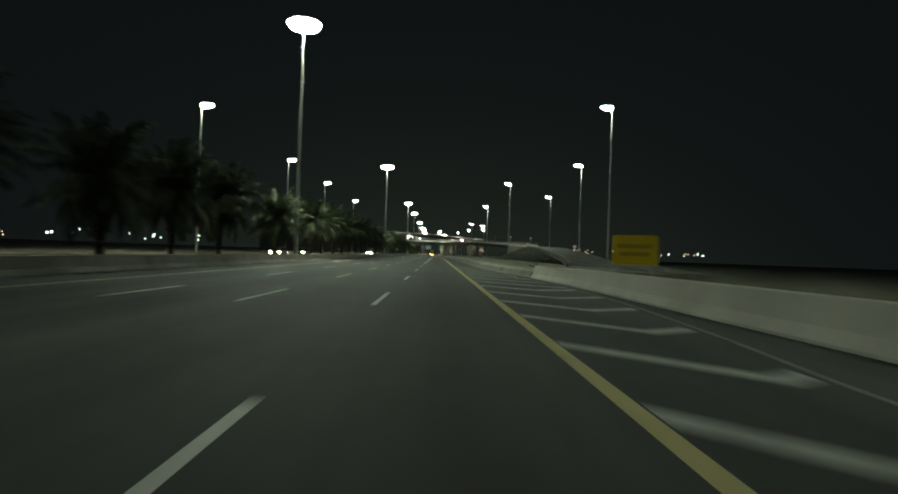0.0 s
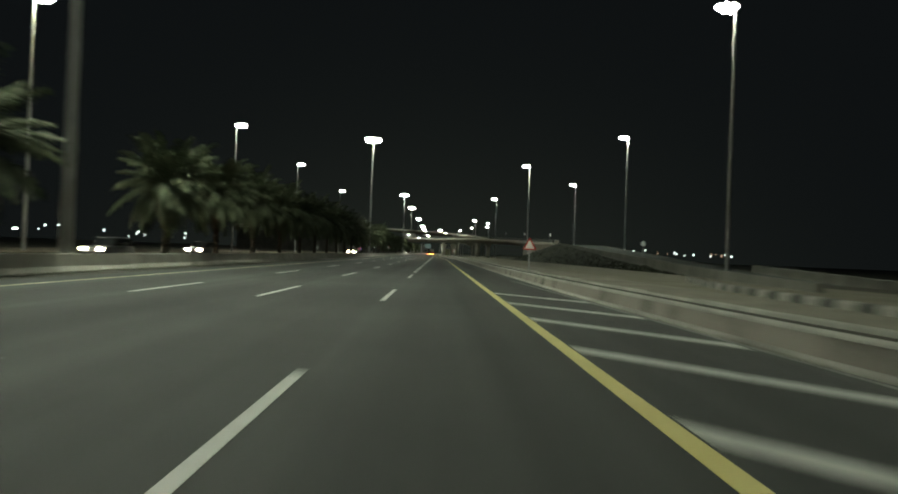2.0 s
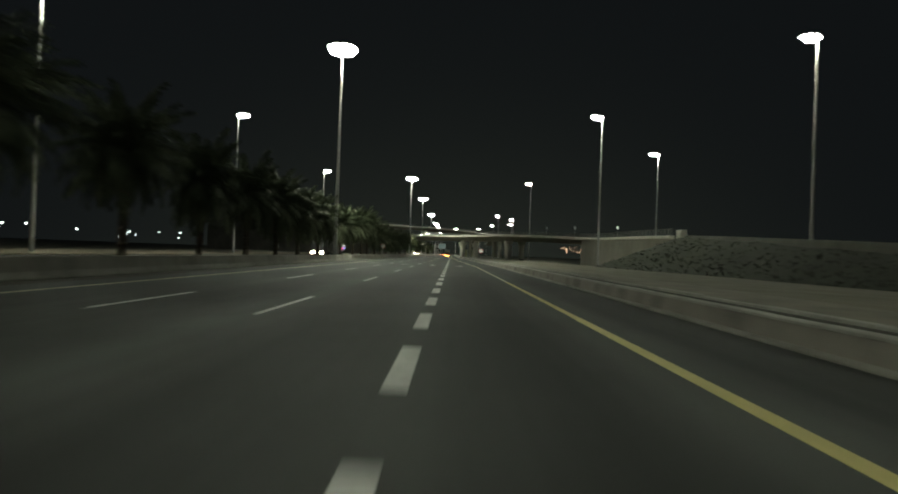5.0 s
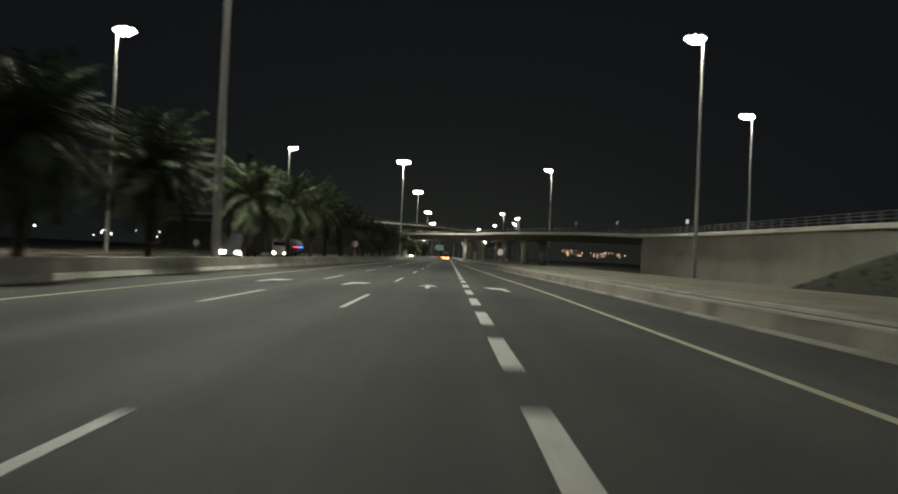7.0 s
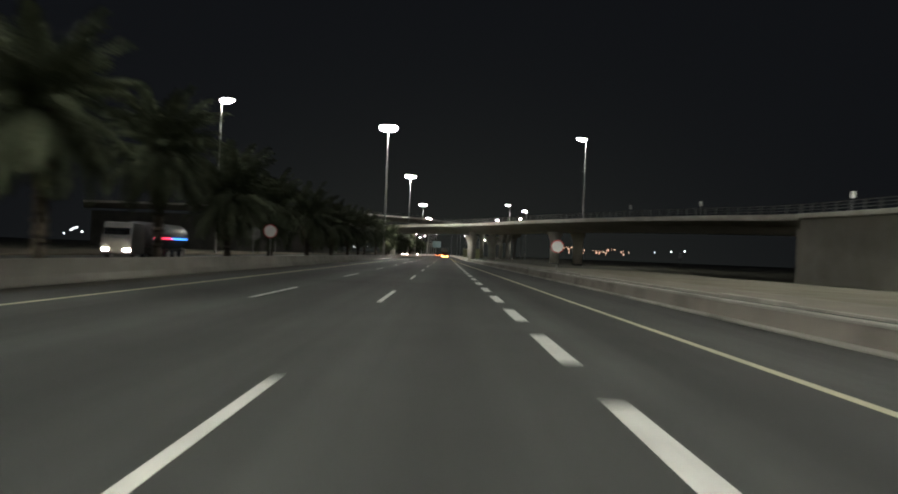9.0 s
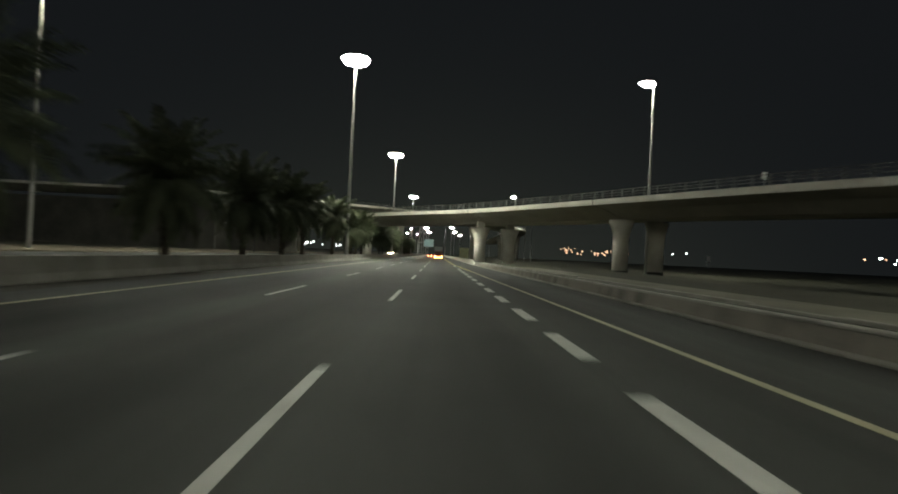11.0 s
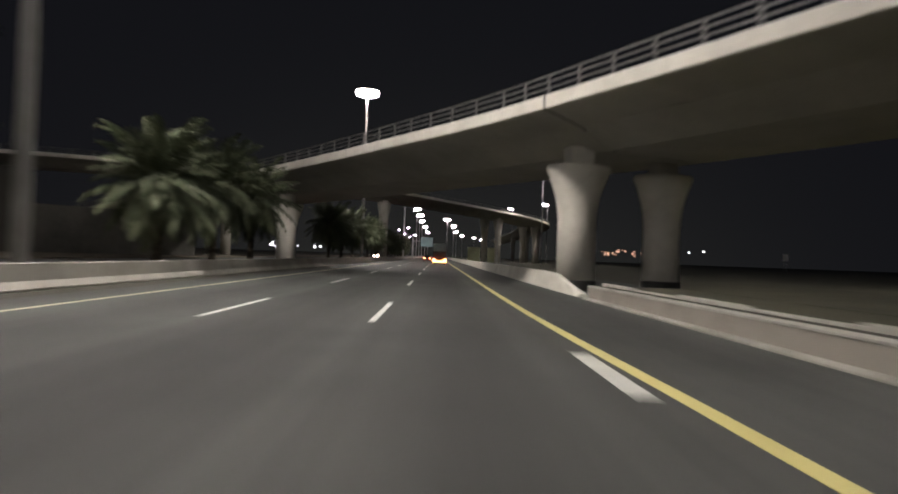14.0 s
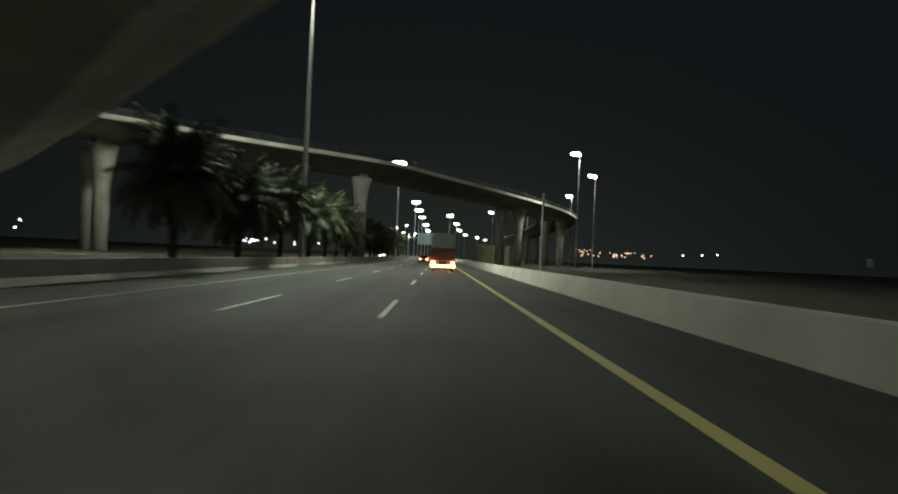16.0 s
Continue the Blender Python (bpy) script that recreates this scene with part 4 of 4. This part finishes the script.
# ---- vehicles ----
def wheel(ob, x, y, r=0.34, w=0.24):
    tyre = piece("wheel", mesh("wheel", *[([Vector((v.z, v.x, v.y)) for v in d[0]], d[1]) for d in [lathe_data([(-w / 2, r * 0.9, r * 0.9), (-w / 2 + 0.03, r, r), (w / 2 - 0.03, r, r), (w / 2, r * 0.9, r * 0.9)], 20)]][0], RUBBER), ob, pose(x, y, r))
    piece("rim", mesh("rim", *[([Vector((v.z, v.x, v.y)) for v in d[0]], d[1]) for d in [lathe_data([(-w / 2 - 0.01, r * 0.6, r * 0.6), (w / 2 + 0.01, r * 0.6, r * 0.6)], 16)]][0], STEEL), tyre)


def side_shape(name, outline, half, material, bevel=0.08):
    """A body drawn from its side outline (along, up), as wide as twice half."""
    bm = bmesh.new()
    lefts = [bm.verts.new((-half, y, z)) for y, z in outline]
    rights = [bm.verts.new((half, y, z)) for y, z in outline]
    bm.faces.new(lefts), bm.faces.new(rights[::-1])
    for i in range(len(outline)):
        j = (i + 1) % len(outline)
        bm.faces.new((lefts[j], lefts[i], rights[i], rights[j]))
    bmesh.ops.recalc_face_normals(bm, faces=bm.faces)
    if bevel:
        bmesh.ops.bevel(bm, geom=bm.edges[:], offset=bevel, segments=3, affect="EDGES", profile=0.5)
    me = bpy.data.meshes.new(name)
    bm.to_mesh(me)
    bm.free()
    me.materials.append(material)
    me.shade_smooth()
    return me


def car(x, y, paint, label, headlights=True):
    """A saloon whose nose points towards -y."""
    ob = thing("car", x, y, 0, 0, label, "car", "cars on the opposite carriageway")
    piece("body", side_shape("body", [(-2.25, 0.40), (2.25, 0.42), (2.28, 1.05), (1.7, 1.12), (-1.2, 1.12), (-2.1, 1.02), (-2.3, 0.7)], 0.88, paint, 0.09), ob)
    piece("cabin", side_shape("cabin", [(-1.2, 1.08), (2.1, 1.1), (1.85, 1.72), (-0.35, 1.72)], 0.76, GLASS, 0.08), ob, label="dark glazed cabin")
    piece("roof", side_shape("roof", [(-0.35, 1.68), (1.8, 1.68), (1.7, 1.77), (-0.25, 1.77)], 0.70, paint, 0.03), ob)
    for sx in (-0.8, 0.8):
        for sy in (-1.4, 1.4):
            wheel(ob, sx, sy)
    for sx in (-0.6, 0.6):
        piece("headlight", box("headlight", (sx - 0.17, sx + 0.17, -2.34, -2.2, 0.80, 0.98), GLOW_HEAD, 0.03), ob, label="lit headlight")
        piece("tail_light", box("tail_light", (sx - 0.17, sx + 0.17, 2.24, 2.30, 0.85, 1.02), GLOW_TAIL, 0.02), ob, label="red tail light")
    return ob


car(-22.6, 97, CAR_DARK, "dark grey estate car with lit headlights on the far carriageway")
car(-23.2, 117, CAR_DARK, "dark estate car with lit headlights following another")
truck = thing("truck", -24.4, 242, 0, 0, "dark rigid truck with bright headlights beside the palms", "truck")
piece("cab", side_shape("cab", [(-1.3, 0.5), (0.9, 0.5), (0.9, 2.85), (-0.75, 2.9), (-1.2, 1.85), (-1.35, 1.2)], 1.15, CAR_DARK, 0.1), truck)
piece("windscreen", side_shape("windscreen", [(-1.19, 1.75), (-0.82, 2.65), (-0.72, 2.65), (-1.09, 1.75)], 1.0, GLASS, 0.02), truck, label="dark windscreen")
piece("cargo_box", box("cargo_box", (-1.22, 1.22, 1.1, 7.2, 0.95, 3.3), CAR_DARK, 0.05), truck)
piece("chassis", box("chassis", (-0.45, 0.45, -0.9, 7.0, 0.5, 0.94), DARK_METAL, 0.03), truck)
piece("bumper", box("bumper", (-1.15, 1.15, -1.46, -1.28, 0.4, 0.72), DARK_METAL, 0.05), truck)
for sx in (-0.82, 0.82):
    piece("headlight", box("headlight", (sx - 0.27, sx + 0.27, -1.42, -1.30, 0.74, 1.04), GLOW_HEAD, 0.05), truck, label="lit headlight")
    piece("mirror", box("mirror", (sx * 1.58 - 0.09, sx * 1.58 + 0.09, -1.05, -0.97, 1.75, 2.35), DARK_METAL, 0.03), truck)
    for sy in (-0.35, 4.6, 5.7):
        wheel(truck, sx * 1.18, sy, 0.48, 0.3)
car(-28.8, 284, CAR_DARK, "dark estate car with lit headlights in the outer lane")
car(-22.8, 560, CAR_WHITE, "pale estate car with lit headlights far off")
car(-28.8, 610, CAR_DARK, "dark estate car with lit headlights far off")
car(-25.8, 588, CAR_WHITE, "pale estate car with lit headlights in the middle lane")
car(-23.2, 634, CAR_DARK, "dark estate car with lit headlights beside far palms")
car(-22.8, 690, CAR_DARK, "dark distant estate car with lit headlights")

tanker = thing("tanker_truck", -27.6, 273.5, 0, 0, "tanker truck with a dusty grey cab and coloured marker strip", "truck")
piece("cab", side_shape("cab", [(-1.2, 0.5), (1.0, 0.5), (1.0, 3.0), (-0.8, 3.05), (-1.2, 1.9)], 1.2, CAB_GREY, 0.1), tanker)
piece("windscreen", box("windscreen", (-1.05, 1.05, -1.16, -1.02, 1.75, 2.6), GLASS, 0.04), tanker, label="dark windscreen")
piece("tank", mesh("tank", *[([Vector((v.x, v.z, v.y + 2.15)) for v in d[0]], d[1]) for d in [lathe_data([(1.5, 0.9, 0.85), (1.7, 1.2, 1.1), (9.6, 1.2, 1.1), (9.8, 0.9, 0.85)], 24)]][0], TANK, True), tanker)
piece("chassis", box("chassis", (-0.5, 0.5, 0.9, 9.6, 0.55, 1.1), DARK_METAL, 0.03), tanker)
piece("marker_strip", box("marker_strip", (1.17, 1.24, 2.4, 6.0, 1.85, 1.97), GLOW_RED), tanker, label="lit red marker strip")
piece("marker_strip", box("marker_strip", (1.17, 1.24, 6.1, 9.2, 1.85, 1.97), GLOW_BLUE), tanker, label="lit blue marker strip")
for sx in (-0.85, 0.85):
    piece("headlight", box("headlight", (sx - 0.16, sx + 0.16, -1.26, -1.14, 0.75, 0.95), GLOW_HEAD, 0.03), tanker, label="lit headlight")
for sy in (-0.2, 5.6, 7.0, 8.4):
    for sx in (-1.0, 1.0):
        wheel(tanker, sx, sy, 0.5, 0.3)

lorry = thing("lorry", -2.0, 461.5, 0, 0, "dark box lorry with glowing red tail lamps and yellow bumper", "lorry")
piece("box_body", box("box_body", (-1.22, 1.22, 0.2, 6.2, 1.05, 3.78), LORRY_BODY, 0.05), lorry)
piece("upper_panel", box("upper_panel", (-1.19, 1.19, 0.10, 0.14, 2.35, 3.72), LORRY_TEAL, 0.012), lorry, label="grey-green upper rear panel")
piece("rear_door", box("rear_door", (-1.12, -0.01, 0.14, 0.2, 1.15, 3.6), LORRY_BODY, 0.02), lorry)
piece("rear_door", box("rear_door", (0.01, 1.12, 0.14, 0.2, 1.15, 3.6), LORRY_BODY, 0.02), lorry)
piece("cab", side_shape("cab", [(6.3, 0.5), (8.2, 0.5), (8.2, 1.6), (7.8, 2.6), (6.3, 2.7)], 1.1, CAR_WHITE, 0.1), lorry)
piece("chassis", box("chassis", (-0.45, 0.45, 0.2, 8.0, 0.55, 1.04), DARK_METAL, 0.03), lorry)
# The strip is no lamp; its reflected light is added as emission.
piece("bumper", box("bumper", (-1.22, 1.22, 0.0, 0.14, 0.42, 0.66), GLOW_BUMPER, 0.02), lorry, label="yellow reflective bumper strip with its shine put in as glow")
for sx in (-0.98, 0.98):
    piece("tail_light", box("tail_light", (sx - 0.17, sx + 0.17, -0.02, 0.14, 0.66, 1.0), GLOW_TAIL, 0.03), lorry, label="lit red tail light")
for sy in (1.6, 7.3):
    for sx in (-0.95, 0.95):
        wheel(lorry, sx, sy, 0.46, 0.3)
van = thing("car", -5.2, 520, 0, 180, "dark car ahead with red tail lights", "car", "cars ahead")
piece("body", side_shape("body", [(-2.2, 0.30), (2.2, 0.32), (2.2, 0.9), (-1.3, 0.95), (-2.2, 0.7)], 0.88, CAR_DARK, 0.09), van)
piece("cabin", side_shape("cabin", [(-1.3, 0.9), (2.1, 0.9), (1.9, 1.5), (-0.4, 1.5)], 0.78, GLASS, 0.08), van)
for sx in (-0.65, 0.65):
    piece("tail_light", box("tail_light", (sx - 0.14, sx + 0.14, 2.16, 2.24, 0.72, 0.9), GLOW_TAIL, 0.02), van, label="lit red tail light")
for sx in (-0.8, 0.8):
    for sy in (-1.4, 1.4):
        wheel(van, sx, sy)

# ---- far lights on the horizon ----
def far_lights(name, spots, material, label):
    vs, fs, k = [], [], 0
    for x, y, z, r in spots:
        d = lathe_data([(z - r * 0.6, r * 0.7, r * 0.7), (z, r, r), (z + r * 0.6, r * 0.7, r * 0.7)], 8)
        fs += [[i + len(vs) for i in f] for f in d[1]]
        vs += [v + Vector((x, y, 0)) for v in d[0]]
    return tagged(piece(name, mesh(name, vs, fs, material)), label, "distant lights", kind="stuff")


random.seed(9)
far_lights("distant_lights_warm", [(random.uniform(250, 390), random.uniform(1500, 1600), random.uniform(14, 27), random.uniform(0.7, 1.35)) for _ in range(34)]
           + [(random.uniform(166, 235), random.uniform(515, 545), random.uniform(6.4, 8.8), random.uniform(0.25, 0.5)) for _ in range(6)]
           + [(random.uniform(-560, -470), random.uniform(640, 760), random.uniform(6, 12), random.uniform(0.5, 0.9)) for _ in range(8)], GLOW_CITY,
           "warm lights of a far-off settlement on the horizon")
far_lights("distant_lights_white", [(random.uniform(-420, -300), random.uniform(560, 640), random.uniform(9, 14), random.uniform(0.5, 1.1)) for _ in range(9)]
           + [(408, 1450, 21.2, 1.1), (440, 1450, 23.3, 1.5), (466, 1450, 25.3, 1.6)]
           + [(random.uniform(166, 235), random.uniform(515, 545), random.uniform(6.6, 8.8), random.uniform(0.4, 0.75)) for _ in range(7)]
           + [(random.uniform(-100, -86), random.uniform(690, 720), random.uniform(4, 7), random.uniform(0.4, 0.7)) for _ in range(9)]
           + [(random.uniform(-80, -60), random.uniform(690, 720), random.uniform(4, 6), random.uniform(0.3, 0.6)) for _ in range(5)]
           + [(random.uniform(-420, -330), random.uniform(880, 930), random.uniform(8, 16), random.uniform(0.6, 1.2)) for _ in range(8)], GLOW_CITY_WHITE,
           "white lights of far-off buildings on the horizon")
